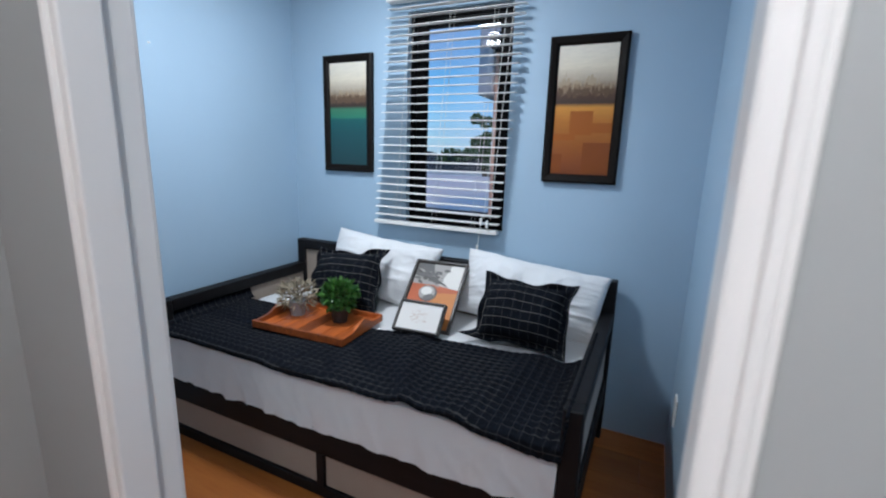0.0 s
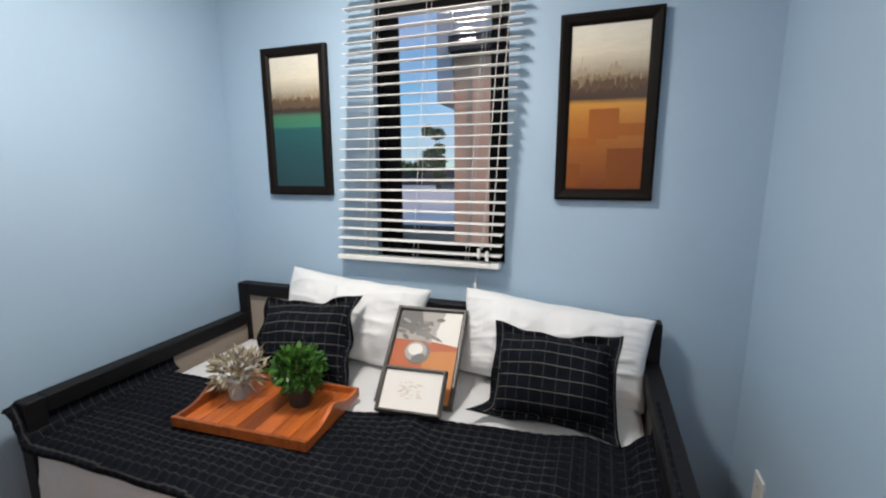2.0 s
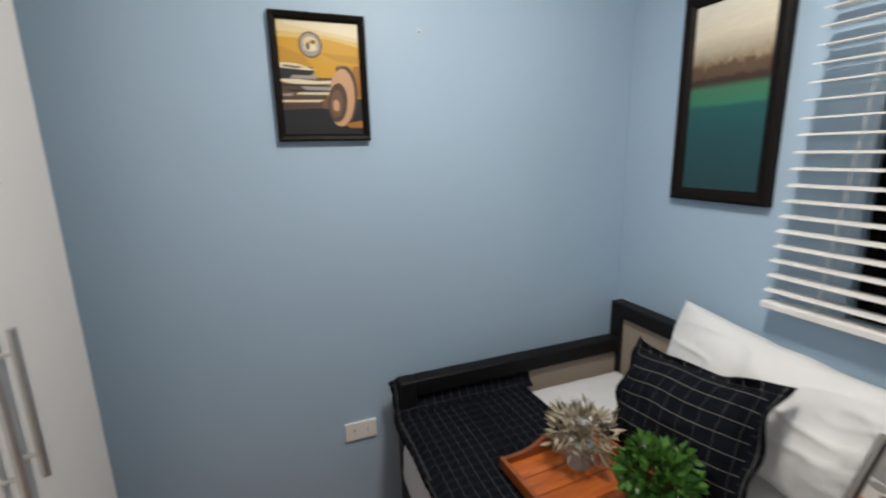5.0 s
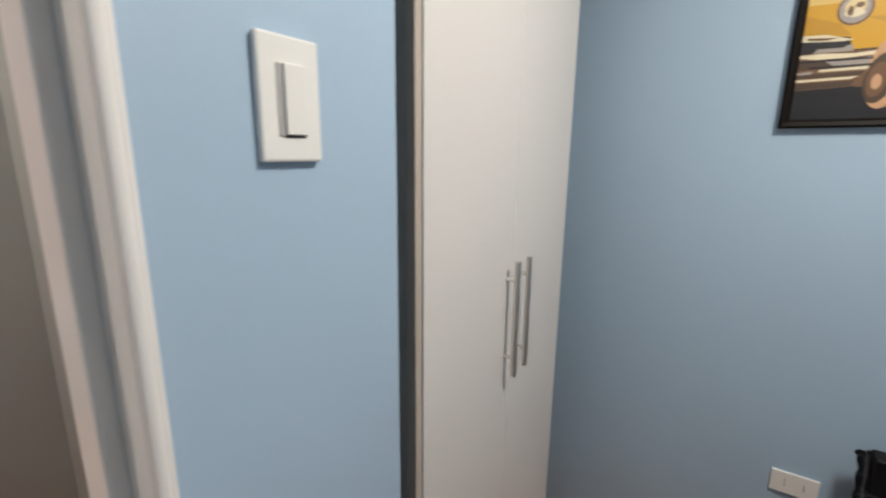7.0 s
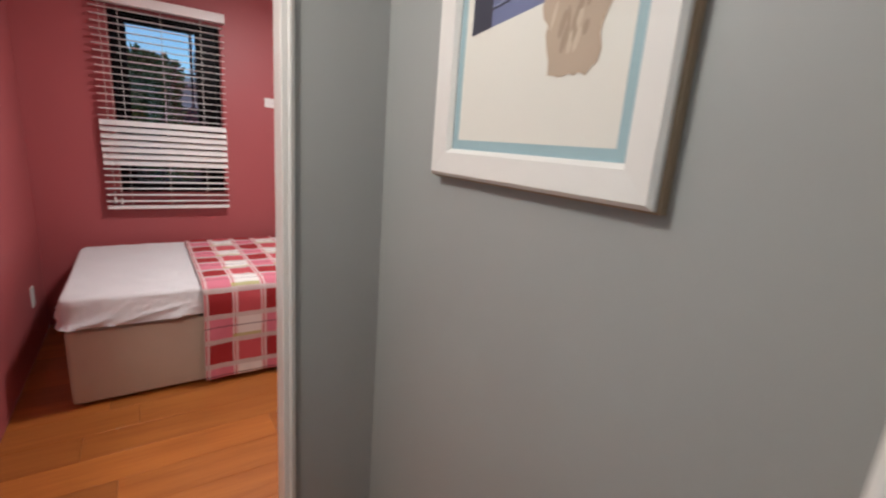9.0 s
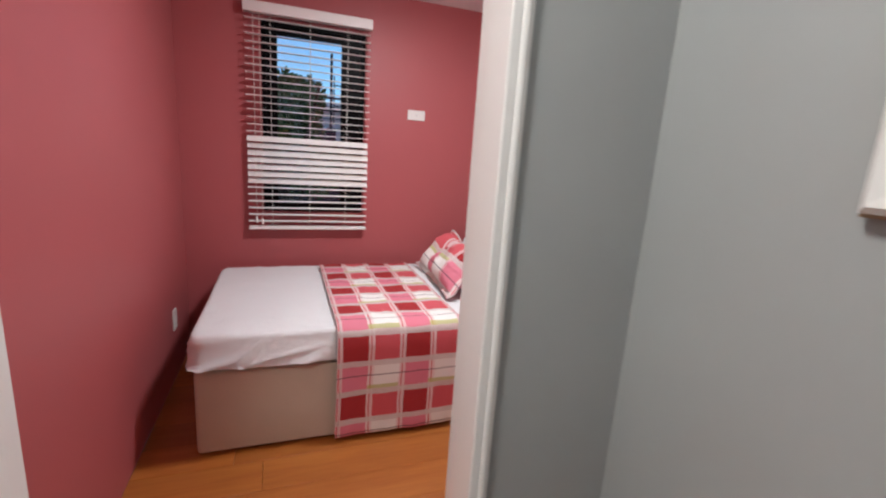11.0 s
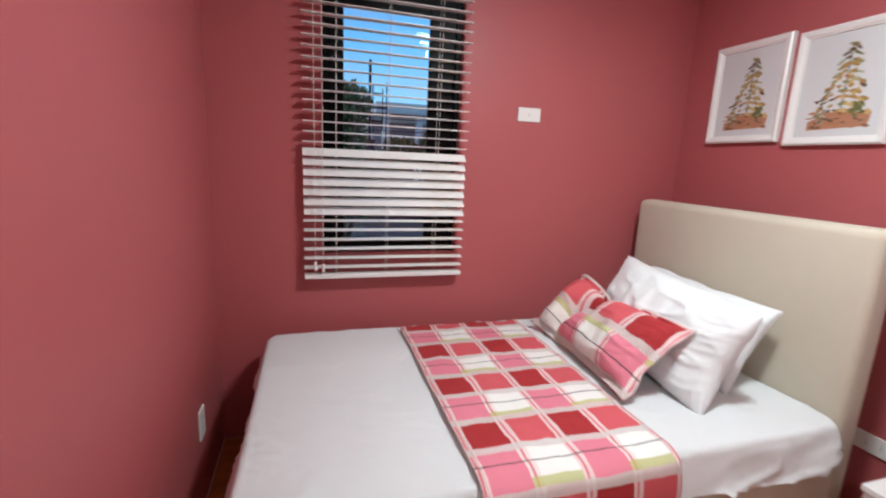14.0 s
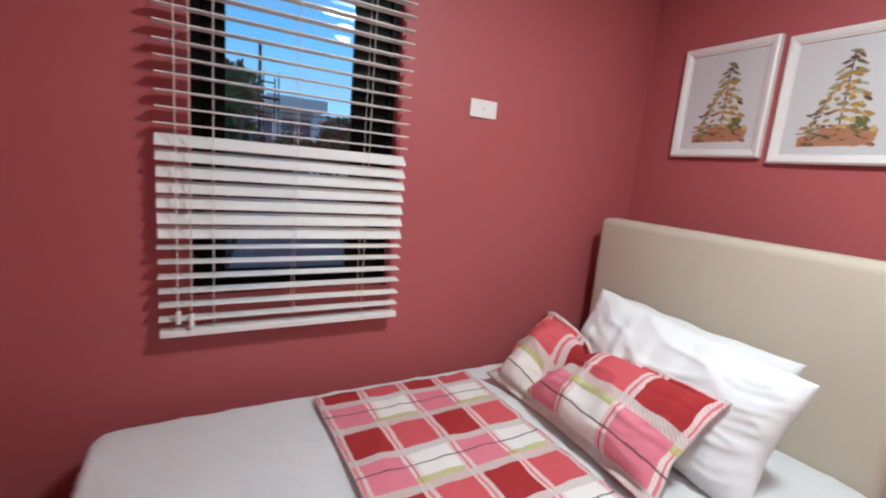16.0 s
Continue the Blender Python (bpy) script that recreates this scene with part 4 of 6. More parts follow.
SPIRES = [paint(n, c, 0.4, 0.3, 60) for n, c in (("spire_haze", (0.42, 0.33, 0.22, 1)), ("spire_taupe", (0.27, 0.19, 0.12, 1)), ("spire_umber", (0.13, 0.08, 0.045, 1)), ("ochre_patch", (0.20, 0.050, 0.004, 1)), ("amber_patch", (0.31, 0.088, 0.006, 1)))]
for x, art, lab in ((-1.24, TEAL_ART, "black framed tall print of a teal landscape"), (0.132, ORANGE_ART, "black framed tall print of an ochre landscape")):
    ob = picture((x, BN - 0.001, 1.610), 0.352, 0.675, 0.042, 0.032, BLACK_FRAME, lab, 0, "pair of landscape prints")
    part("print", boxes((-0.137, 0.137, -0.015, -0.012, -0.297, 0.297)), art, ob)
    rs = random.Random(5 if x < 0 else 6)
    spires = []
    tops = sorted((abs(rs.gauss(0, 0.030)) + 0.004 for _ in range(260)), reverse=True)
    for top in tops:
        px = rs.uniform(-0.125, 0.125)
        top *= max(0.25, 0.75 + 0.6 * ns(px * 16, x * 3.0))
        tone = 0 if top > 0.028 else 1 if top > 0.013 else 2
        spires.append((oval(px, 0.078 + top, rs.choice((0.001, 0.002, 0.004, 0.008)), rs.uniform(0.010, 0.026), 9, rs.uniform(-0.12, 0.12)), tone))
    spires.sort(key=lambda q: q[1])
    if x > 0:
        spires += [(rect(-0.134, -0.03, -0.135, -0.105), 4), (rect(-0.06, 0.045, -0.11, 0.0), 4), (rect(0.01, 0.134, -0.29, -0.145), 3), (rect(0.045, 0.134, -0.10, -0.055), 4), (rect(-0.134, -0.085, -0.29, -0.20), 3)]
    tagged(part("skyline", flat(spires, -0.0153, None), SPIRES, ob), kind="stuff")

# car poster on the side wall
car = picture((BW + 0.001, 1.43, 1.69), 0.285, 0.375, 0.022, 0.025, BLACK_FRAME, "black framed poster of a yellow vintage car front", 90)
YEL, CHR, BLK, TAN, CRM = paint("car_yellow", (0.60, 0.32, 0.02, 1), 0.4), paint("chrome_print", (0.34, 0.30, 0.27, 1), 0.4), paint("print_black", (0.015, 0.015, 0.018, 1), 0.4), paint("whitewall_tan", (0.55, 0.32, 0.18, 1), 0.4), paint("print_cream", (0.72, 0.64, 0.45, 1), 0.4)
BRN = paint("print_brown", (0.16, 0.085, 0.045, 1), 0.4)


def fr_xy(*pts):
    """Corner points given as shares of the poster's width and height, from its top left."""
    return [(-0.122 + 0.244 * a, 0.167 - 0.334 * b) for a, b in pts]


shapes = [
    (rect(-0.122, 0.122, -0.167, 0.167), 2),
    (fr_xy((0, 0), (1, 0), (1, 0.67), (0.86, 0.67), (0.8, 0.42), (0.7, 0.38), (0.66, 0.49), (0.42, 0.49), (0.40, 0.40), (0, 0.36)), 0),
    (fr_xy((0, 0), (1, 0), (1, 0.21), (0.6, 0.15), (0, 0.15)), 6), (fr_xy((0, 0), (1, 0), (1, 0.17), (0.6, 0.12), (0, 0.10)), 7), (fr_xy((0.06, 0), (1, 0), (1, 0.13), (0.6, 0.09), (0.1, 0.04)), 4),
    (fr_xy((0, 0.22), (0.3, 0.3), (0.4, 0.39), (0, 0.355)), 8), (fr_xy((0.5, 0.27), (1, 0.29), (1, 0.36), (0.7, 0.34)), 8), (fr_xy((0.9, 0.38), (1, 0.37), (1, 0.66), (0.92, 0.66)), 9),
    (oval(-0.026, 0.098, 0.035, 0.038, 28), 5), (oval(-0.026, 0.098, 0.030, 0.033, 26), 1), (oval(-0.026, 0.104, 0.021, 0.018, 24), 7), (oval(-0.026, 0.089, 0.020, 0.010), 4),
    (fr_xy((0, 0.365), (0.2, 0.37), (0.43, 0.42), (0.3, 0.432), (0, 0.41)), 4), (fr_xy((0, 0.41), (0.4, 0.43), (0.3, 0.475), (0, 0.49)), 2), (fr_xy((0.15, 0.47), (0.43, 0.455), (0.44, 0.51), (0.1, 0.51)), 1),
    (fr_xy((0, 0.50), (0.72, 0.50), (0.62, 0.76), (0, 0.79)), 5), (fr_xy((0, 0.55), (0.66, 0.55), (0.6, 0.61), (0, 0.62)), 10), (fr_xy((0.22, 0.56), (0.68, 0.55), (0.6, 0.60), (0.3, 0.60)), 1),
    (fr_xy((0, 0.51), (0.2, 0.505), (0.45, 0.52), (0.72, 0.505), (0.7, 0.535), (0.4, 0.548), (0.15, 0.548), (0, 0.53)), 4),
    (fr_xy((0.2, 0.622), (0.66, 0.615), (0.64, 0.638), (0.18, 0.640)), 4), (fr_xy((0.0, 0.692), (0.52, 0.685), (0.46, 0.703), (0, 0.71)), 4), (fr_xy((0, 0.64), (0.14, 0.63), (0.12, 0.66), (0, 0.67)), 1),
    (fr_xy((0, 0.72), (0.5, 0.715), (0.46, 0.75), (0, 0.77)), 10),
    (fr_xy((0.72, 0.37), (0.84, 0.40), (0.87, 0.56), (0.81, 0.5), (0.76, 0.42)), 2),
    (oval(0.066, -0.050, 0.043, 0.092, 30, -0.10), 10), (oval(0.058, -0.055, 0.041, 0.088, 30, -0.10), 3), (oval(0.045, -0.070, 0.030, 0.060, 26, -0.12), 10), (oval(0.041, -0.073, 0.020, 0.042, 24, -0.1), 5), (oval(0.040, -0.078, 0.010, 0.018), 3),
    (fr_xy((0, 0.445), (0.40, 0.452), (0.36, 0.472), (0, 0.468)), 2), (fr_xy((0, 0.552), (0.62, 0.556), (0.6, 0.568), (0, 0.566)), 2), (fr_xy((0.1, 0.600), (0.62, 0.600), (0.6, 0.614), (0.1, 0.616)), 2), (fr_xy((0, 0.655), (0.56, 0.650), (0.53, 0.678), (0, 0.682)), 10), (fr_xy((0, 0.775), (0.5, 0.755), (0.56, 0.80), (0, 0.82)), 2),
    (oval(-0.034, 0.094, 0.006, 0.012, 10), 5), (oval(-0.018, 0.106, 0.009, 0.006, 10), 5), (fr_xy((0.05, 0.385), (0.3, 0.40), (0.2, 0.412), (0.05, 0.40)), 5),
    (fr_xy((0.76, 0.90), (1, 0.87), (1, 0.94), (0.82, 0.94)), 9),
]
part("print", flat(shapes, -0.009, None), [YEL, CHR, BLK, TAN, CRM, BRN, paint("pale_yellow_print", (0.66, 0.46, 0.15, 1), 0.4), paint("straw_print", (0.69, 0.55, 0.30, 1), 0.4), paint("deep_yellow_print", (0.50, 0.26, 0.02, 1), 0.4), paint("amber_shadow_print", (0.36, 0.15, 0.02, 1), 0.4), paint("umber_print", (0.075, 0.045, 0.03, 1), 0.4)], car, "printed close-up of a yellow car")

# hall print
TAN_EDGE = paint("tan_wood_edge", (0.33, 0.24, 0.16, 1), 0.5)
hall_pic = picture((HW + 0.001, 0.094, 1.720), 0.61, 0.735, 0.066, 0.038, TRIM, "large white framed abstract print with pale blue mat", 90, name="framed_print")
frame_bars(hall_pic, 0.620, 0.745, 0.02, 0.022, TAN_EDGE, name="edge_strip")
part("mat_board", boxes((-0.25, 0.25, -0.017, -0.013, -0.31, 0.31)), MAT_BLUE, hall_pic, "pale blue mat board")
INDIGO, NAVY, SAND = paint("indigo_wash", (0.16, 0.18, 0.32, 1), 0.7, 0.35, 40), paint("navy_wash", (0.045, 0.045, 0.07, 1), 0.7), paint("sand_wash", (0.46, 0.36, 0.28, 1), 0.7, 0.25, 60)
rngp = random.Random(3)
blob = []
for i in range(40):
    a = 2 * math.pi * i / 40
    rr = 1 + 0.10 * math.sin(5 * a) + 0.08 * rngp.uniform(-1, 1)
    blob.append((0.098 + 0.074 * rr * math.cos(a), -0.055 + 0.108 * rr * math.sin(a)))
shapes = [(rect(-0.218, 0.218, -0.28, 0.28), 0), ([(-0.195, -0.055), (0.185, -0.005), (0.185, 0.15), (-0.195, 0.12)], 1), ([(-0.195, -0.055), (-0.13, -0.046), (-0.13, 0.12), (-0.195, 0.12)], 2), (blob, 3)]
for _ in range(46):
    x0, z0, ln = rngp.uniform(-0.19, 0.12), rngp.uniform(-0.02, 0.11), rngp.uniform(0.02, 0.07)
    shapes.insert(2, ([(x0, z0), (x0 + ln, z0 + 0.13 * ln), (x0 + ln, z0 + 0.13 * ln + rngp.uniform(0.002, 0.008)), (x0, z0 + 0.004)], rngp.choice((1, 2, 4, 4, 5))))
for _ in range(34):
    a, r0 = rngp.uniform(0, 6.28), rngp.uniform(0, 0.8)
    shapes.append((oval(0.098 + 0.064 * r0 * math.cos(a), -0.055 + 0.09 * r0 * math.sin(a), rngp.uniform(0.003, 0.007), rngp.uniform(0.012, 0.03), 10, rngp.uniform(-0.3, 0.1)), rngp.choice((3, 6, 7))))
part("print", flat(shapes, -0.0175, None), [CREAM, INDIGO, NAVY, SAND, paint("slate_wash", (0.24, 0.27, 0.42, 1), 0.7, 0.3, 40), paint("pale_wash", (0.42, 0.46, 0.58, 1), 0.7, 0.3, 40), paint("umber_wash", (0.37, 0.28, 0.21, 1), 0.7, 0.3, 60), paint("pale_sand_wash", (0.55, 0.46, 0.37, 1), 0.7, 0.3, 60)], hall_pic, "abstract print of an indigo block and a sand brush mark")

# leaning frames on the daybed
PIC_ORANGE, PIC_GREY = paint("orange_print", (0.42, 0.105, 0.04, 1), 0.5, 0.5, 30, 0.12, 0.25), paint("grey_print", (0.10, 0.097, 0.093, 1), 0.5, 0.4, 30)
PIC_SILVER = paint("silver_print", (0.32, 0.30, 0.28, 1), 0.5, 0.3, 30)
DARK_FRAME = paint("dark_grey_frame", (0.055, 0.05, 0.046, 1), 0.4, 0.1)


def leaning(place, w, h, bar, lean, turn, label, shapes, mats, depth=0.02):
    ob = thing("leaning_frame", place, label, "picture frame", "frames leaning on the pillows")
    ob.matrix_basis = pose(*place, 0, 0, turn) @ pose(0, 0, 0, -lean) @ pose(0, 0, h / 2)
    frame_bars(ob, w, h, bar, depth, DARK_FRAME)
    part("backing", boxes((-w / 2 + 0.004, w / 2 - 0.004, -0.006, -0.001, -h / 2 + 0.004, h / 2 - 0.004)), DARK_FRAME, ob)
    part("print", flat(shapes, -0.0075 if depth < 0.03 else -0.020, None), mats, ob)


rngl = random.Random(7)
smudge = [(oval(rngl.gauss(-0.03, 0.035), rngl.gauss(0.115, 0.026), rngl.uniform(0.006, 0.024), rngl.uniform(0.004, 0.013), 9, rngl.uniform(-0.7, 0.3)), rngl.choice((1, 1, 2, 3, 3))) for _ in range(46)]
smudge = [([(clamp(x, -0.126, 0.126), clamp(z, -0.18, 0.183)) for x, z in pts], m) for pts, m in smudge]
leaning((-0.468, 2.175, MZ + 0.006), 0.292, 0.40, 0.017, 47, 5, "dark framed photograph of an orange car leaning on pillows",
        # pale wedge at top right is painted glare; the headlight lens shares its colour
        [(rect(-0.127, 0.127, -0.184, 0.184), 0), (rect(-0.127, 0.127, 0.055, 0.184), 2), ([(0.02, 0.055), (0.127, 0.04), (0.127, 0.184), (0.06, 0.184)], 5), ([(-0.127, 0.184), (-0.04, 0.184), (-0.02, 0.10), (-0.127, 0.09)], 1),
         ([(0.01, 0.01), (0.127, 0.022), (0.127, -0.184), (-0.02, -0.184)], 4), ([(-0.127, 0.09), (-0.06, 0.075), (0.02, 0.045), (0.02, 0.055), (-0.06, 0.09), (-0.127, 0.105)], 2)] + smudge
        + [([(-0.05, 0.085), (0.04, 0.06), (0.07, 0.05), (0.05, 0.068), (-0.03, 0.105)], 3), (oval(-0.026, 0.004, 0.050, 0.046, 28), 3), (oval(-0.033, 0.008, 0.044, 0.040, 28), 2), (oval(-0.036, 0.016, 0.030, 0.024, 24), 5), (oval(-0.02, -0.018, 0.028, 0.016, 20, 0.5), 1)],
        [PIC_ORANGE, PIC_GREY, PIC_SILVER, DARK_FRAME, paint("amber_print", (0.52, 0.20, 0.055, 1), 0.5, 0.3, 30, 0.12, 0.25), paint("pale_print_and_glare", (0.66, 0.64, 0.60, 1), 0.5, 0.1, 30)])
bits = [(rect(x, x + rngl.uniform(0.004, 0.014), z, z + 0.0022), 1) for x in [rngl.uniform(-0.05, 0.03) for _ in range(40)] for z in [rngl.uniform(-0.03, 0.03)]]
leaning((-0.452, 2.095, MZ + 0.020), 0.232, 0.160, 0.012, 44, 5, "small dark framed sketch on white paper",
        [(rect(-0.108, 0.108, -0.072, 0.072), 0)] + bits, [paint("sketch_paper", (0.70, 0.68, 0.65, 1), 0.7), paint("faint_brown_line", (0.50, 0.38, 0.31, 1), 0.6)], 0.034)


# ---- wall plates ----
def wall_plate(name, place, rz, w, h, inserts, label, category, group=""):
    """A plastic wall plate in the x-z plane facing -y, with its inserts (x0, x1, z0, z1, depth, material)."""
    ob = thing(name, place, label, category, group, rz)
    part("plate", boxes((-w / 2, w / 2, -0.009, 0.0, -h / 2, h / 2), bevel=0.003, seg=2), PLASTIC, ob)
    for nm, x0, x1, z0, z1, d, m in inserts:
        part(nm, boxes((x0, x1, -0.009 - d, -0.007, z0, z1), bevel=0.0008), m, ob)
    return ob


def sockets(vertical):
    rows = []
    for s in (-0.024, 0.024):
        for d in (-0.006, 0.006):
            cx, cz = (d, s) if vertical else (s, d)
            rows.append(("slot", cx - 0.0014, cx + 0.0014, cz - 0.006, cz + 0.006, 0.0003, SLOT))
    return rows


# the grey strip left of the rocker paints its side face in shade
wall_plate("light_switch", (-0.412, BS + 0.0005, 1.48), 180, 0.074, 0.122, [("rocker", -0.010, 0.016, -0.034, 0.034, 0.0045, PLASTIC), ("shaded_side", -0.017, -0.0105, -0.036, 0.034, 0.0012, SHADED_GREY), ("gap", -0.010, 0.016, -0.0365, -0.0345, 0.0012, SLOT)], "white plastic wall switch with a single rocker", "switch")
wall_plate("wall_socket", (BW + 0.0005, 1.475, 0.447), 90, 0.118, 0.072, sockets(False), "white plastic double socket on the blue wall", "socket", "double sockets")
wall_plate("wall_socket", (BE - 0.0005, 2.37, 0.35), -90, 0.074, 0.12, sockets(True), "white plastic upright socket on the blue wall", "socket", "double sockets")
wall_plate("wall_socket", (-0.77, RS + 0.0005, 1.645), 180, 0.128, 0.070, [("port", -0.008, 0.008, -0.006, 0.006, 0.0005, WARDROBE_WHITE), ("slot", -0.002, 0.002, -0.002, 0.002, 0.0008, SLOT)], "white plastic blank plate with one port, on the rose wall", "socket")
wall_plate("wall_socket", (RE - 0.0005, -2.68, 0.35), -90, 0.074, 0.12, sockets(True), "white plastic upright socket on the rose wall", "socket", "double sockets")
wall_plate("wall_socket", (RW + 0.0005, -1.92, 0.39), 90, 0.13, 0.074, sockets(False), "white plastic socket beside the nightstand", "socket", "double sockets")
bm = bmesh.new()
tube(bm, (0, 0, 0), (0.010, 0, 0.002), 0.0018, n=8)
box(bm, 0.0, 0.003, -0.007, 0.007, -0.004, 0.003, bevel=0.001)
hook = part("picture_hook", bm, PLASTIC)
hook.location = (BW, 1.76, 1.852)
tagged(hook, "small white empty picture hook on the blue wall", "hook")


# ---- wardrobe ----
def wardrobe():
    x0, x1, yf = -1.43, -0.672, 0.79
    ob = thing("wardrobe", (x0, 0.25, 0), "tall white two-door wardrobe with steel bar handles", "wardrobe")
    w, d = x1 - x0, yf - 0.25
    # carcass panels take the greyed laminate, so their shade is painted in
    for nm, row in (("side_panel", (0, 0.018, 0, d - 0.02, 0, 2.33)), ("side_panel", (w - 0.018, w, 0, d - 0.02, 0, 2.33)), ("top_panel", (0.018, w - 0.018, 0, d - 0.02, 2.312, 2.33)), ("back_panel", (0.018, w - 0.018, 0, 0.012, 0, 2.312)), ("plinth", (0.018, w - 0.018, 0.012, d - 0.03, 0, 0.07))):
        part(nm, boxes(row), SHADED_GREY, ob, "laminate panel with shade in its grey colour")
    part("edge_strip", boxes((w - 0.018, w, d - 0.0195, d - 0.001, 0, 2.33), bevel=0.001), BEIGE_EDGE, ob, "beige edge band")
    xs = -1.060 - x0
    for a, b, hx in ((0.002, xs - 0.0007, xs - 0.034), (xs + 0.0007, w - 0.022, xs + 0.034)):
        door = part("door", boxes((a, b, d - 0.018, d, 0.075, 2.328), bevel=0.0015), WARDROBE_WHITE, ob, "plain white door")
        bm = bmesh.new()
        tube(bm, (hx, d + 0.027, 0.90), (hx, d + 0.027, 1.185), 0.0075, n=14)
        for z in (0.945, 1.14):
            tube(bm, (hx, d, z), (hx, d + 0.027, z), 0.0045, n=10)
        part("handle", bm, CHROME, door, "brushed steel bar handle", smooth=False)


wardrobe()


# ---- rose room: bed ----
QX0, QX1, QY0, QY1 = -1.44, 0.505, -3.0, -1.85
QZ = 0.572


def rose_bed():
    ob = thing("upholstered_bed", ((QX0 + QX1) / 2, (QY0 + QY1) / 2, 0), "beige upholstered single bed with a tall plain headboard", "bed")
    cx, cy = (QX0 + QX1) / 2, (QY0 + QY1) / 2
    part("base", boxes((QX0 - cx, QX1 - cx, QY0 - cy, QY1 - cy, 0.012, 0.415), bevel=0.022, seg=4), BEIGE, ob, "beige fabric bed base", smooth=True)
    part("headboard", boxes((QX0 - 0.12 - cx, QX0 - cx, QY0 - 0.005 - cy, QY1 - 0.022 - cy, 0.012, 1.235), bevel=0.035, seg=5), BEIGE, ob, "tall beige fabric headboard", smooth=True)
    for x in (QX0 + 0.08, QX1 - 0.10):
        for y in (QY0 + 0.08, QY1 - 0.10):
            part("foot", boxes((x - cx, x + 0.04 - cx, y - cy, y + 0.04 - cy, 0, 0.03)), DARK_WOOD, ob)


rose_bed()


def rose_mattress():
    ob = thing("mattress", ((QX0 + QX1) / 2, (QY0 + QY1) / 2, 0.415), "white cotton sheeted mattress on the beige bed", "mattress")
    x0, x1, y0, y1 = QX0 + 0.004, QX1 + 0.012, QY0 - 0.004, QY1 + 0.008
    cx, cy = (QX0 + QX1) / 2, (QY0 + QY1) / 2
    r = 0.026
    zt = QZ - 0.415

    def profile(s):
        """From the middle of the top out over the rounded edge and down: inset and height."""
        if s < 0.5:
            return 0.5 * (1 - s / 0.5), 0.0
        if s < 0.72:
            a = (s - 0.5) / 0.22 * math.pi / 2
            return r * (1 - math.sin(a)), -r * (1 - math.cos(a))
        k = (s - 0.72) / 0.28
        return -0.008 * k, -r - (zt - r) * k

    nu, nv = 440, 44
    bm = bmesh.new()
    w, h = x1 - x0, y1 - y0
    rows = []
    for j in range(nv + 1):
        s = j / nv
        row = []
        for i in range(nu):
            q = 4 * i / nu
            side, t = int(q), q % 1.0
            px, py = ((-1 + 2 * t, -1), (1, -1 + 2 * t), (1 - 2 * t, 1), (-1, 1 - 2 * t))[side]
            inset, z = profile(s)
            if s < 0.5:
                f = s / 0.5
                x, y = px * f * (w / 2 - r), py * f * (h / 2 - r)
            else:
                # rounded plan corners
                bx, by = w / 2 - inset, h / 2 - inset
                x, y = px * bx, py * by
                c = 0.07
                ex, ey = max(0, abs(x) - (bx - c)), max(0, abs(y) - (by - c))
                if ex > 0 and ey > 0:
                    d = math.hypot(ex, ey)
                    m = max(ex, ey)
                    x -= math.copysign(ex - ex * m / d, x)
                    y -= math.copysign(ey - ey * m / d, y)
            wx, wy = x + (x0 + x1) / 2, y + (y0 + y1) / 2
            z += zt + 0.0035 * ns(wx * 5, wy * 5, 1) + 0.0015 * ns(wx * 13 + wy * 4, wy * 6, 2) + 0.005 * crease(wx * 3 + wy * 2.5, wy * 3, 4, 14)
            if s > 0.72:
                k = (s - 0.72) / 0.28
                fold = 0.014 * math.sqrt(k) * ns(wx * 6 + z * 11, wy * 6 - z * 9, 3) + 0.005 * ns(wx * 20 + z * 22, wy * 20, 5) * k + 0.022 * math.sqrt(k) * crease(wx * 3.2 + z * 10, wy * 3.2 - z * 8, 7, 10)
                fold *= 0.15 + 0.85 * smooth01((abs(wx + 0.395) - 0.33) / 0.12)
                hem = k * (0.007 * ns(wx * 4, wy * 4, 8) - 0.002) if not (wx < -0.9) else k * 0.004
                z -= hem - 0.012 * k
                n = Vector((px if abs(px) == 1 else 0, py if abs(py) == 1 else 0))
                if n.length:
                    n.normalize()
                    wx += n.x * (fold + 0.012 * k)
                    wy += n.y * (fold + 0.012 * k)
            row.append(bm.verts.new((wx - cx, wy - cy, z)))
        rows.append(row)
    for p, q in zip(rows, rows[1:]):
        for i in range(nu):
            bm.faces.new((p[i], p[(i + 1) % nu], q[(i + 1) % nu], q[i]))
    bmesh.ops.remove_doubles(bm, verts=bm.verts, dist=0.0004)
    part("sheet", bm, SHEET, ob, "white cotton sheet with soft folds", smooth=True)
    part("core", boxes((QX0 + 0.03 - cx, QX1 - 0.03 - cx, QY0 + 0.03 - cy, QY1 - 0.03 - cy, 0.001, zt - 0.02)), SHEET, ob)


rose_mattress()


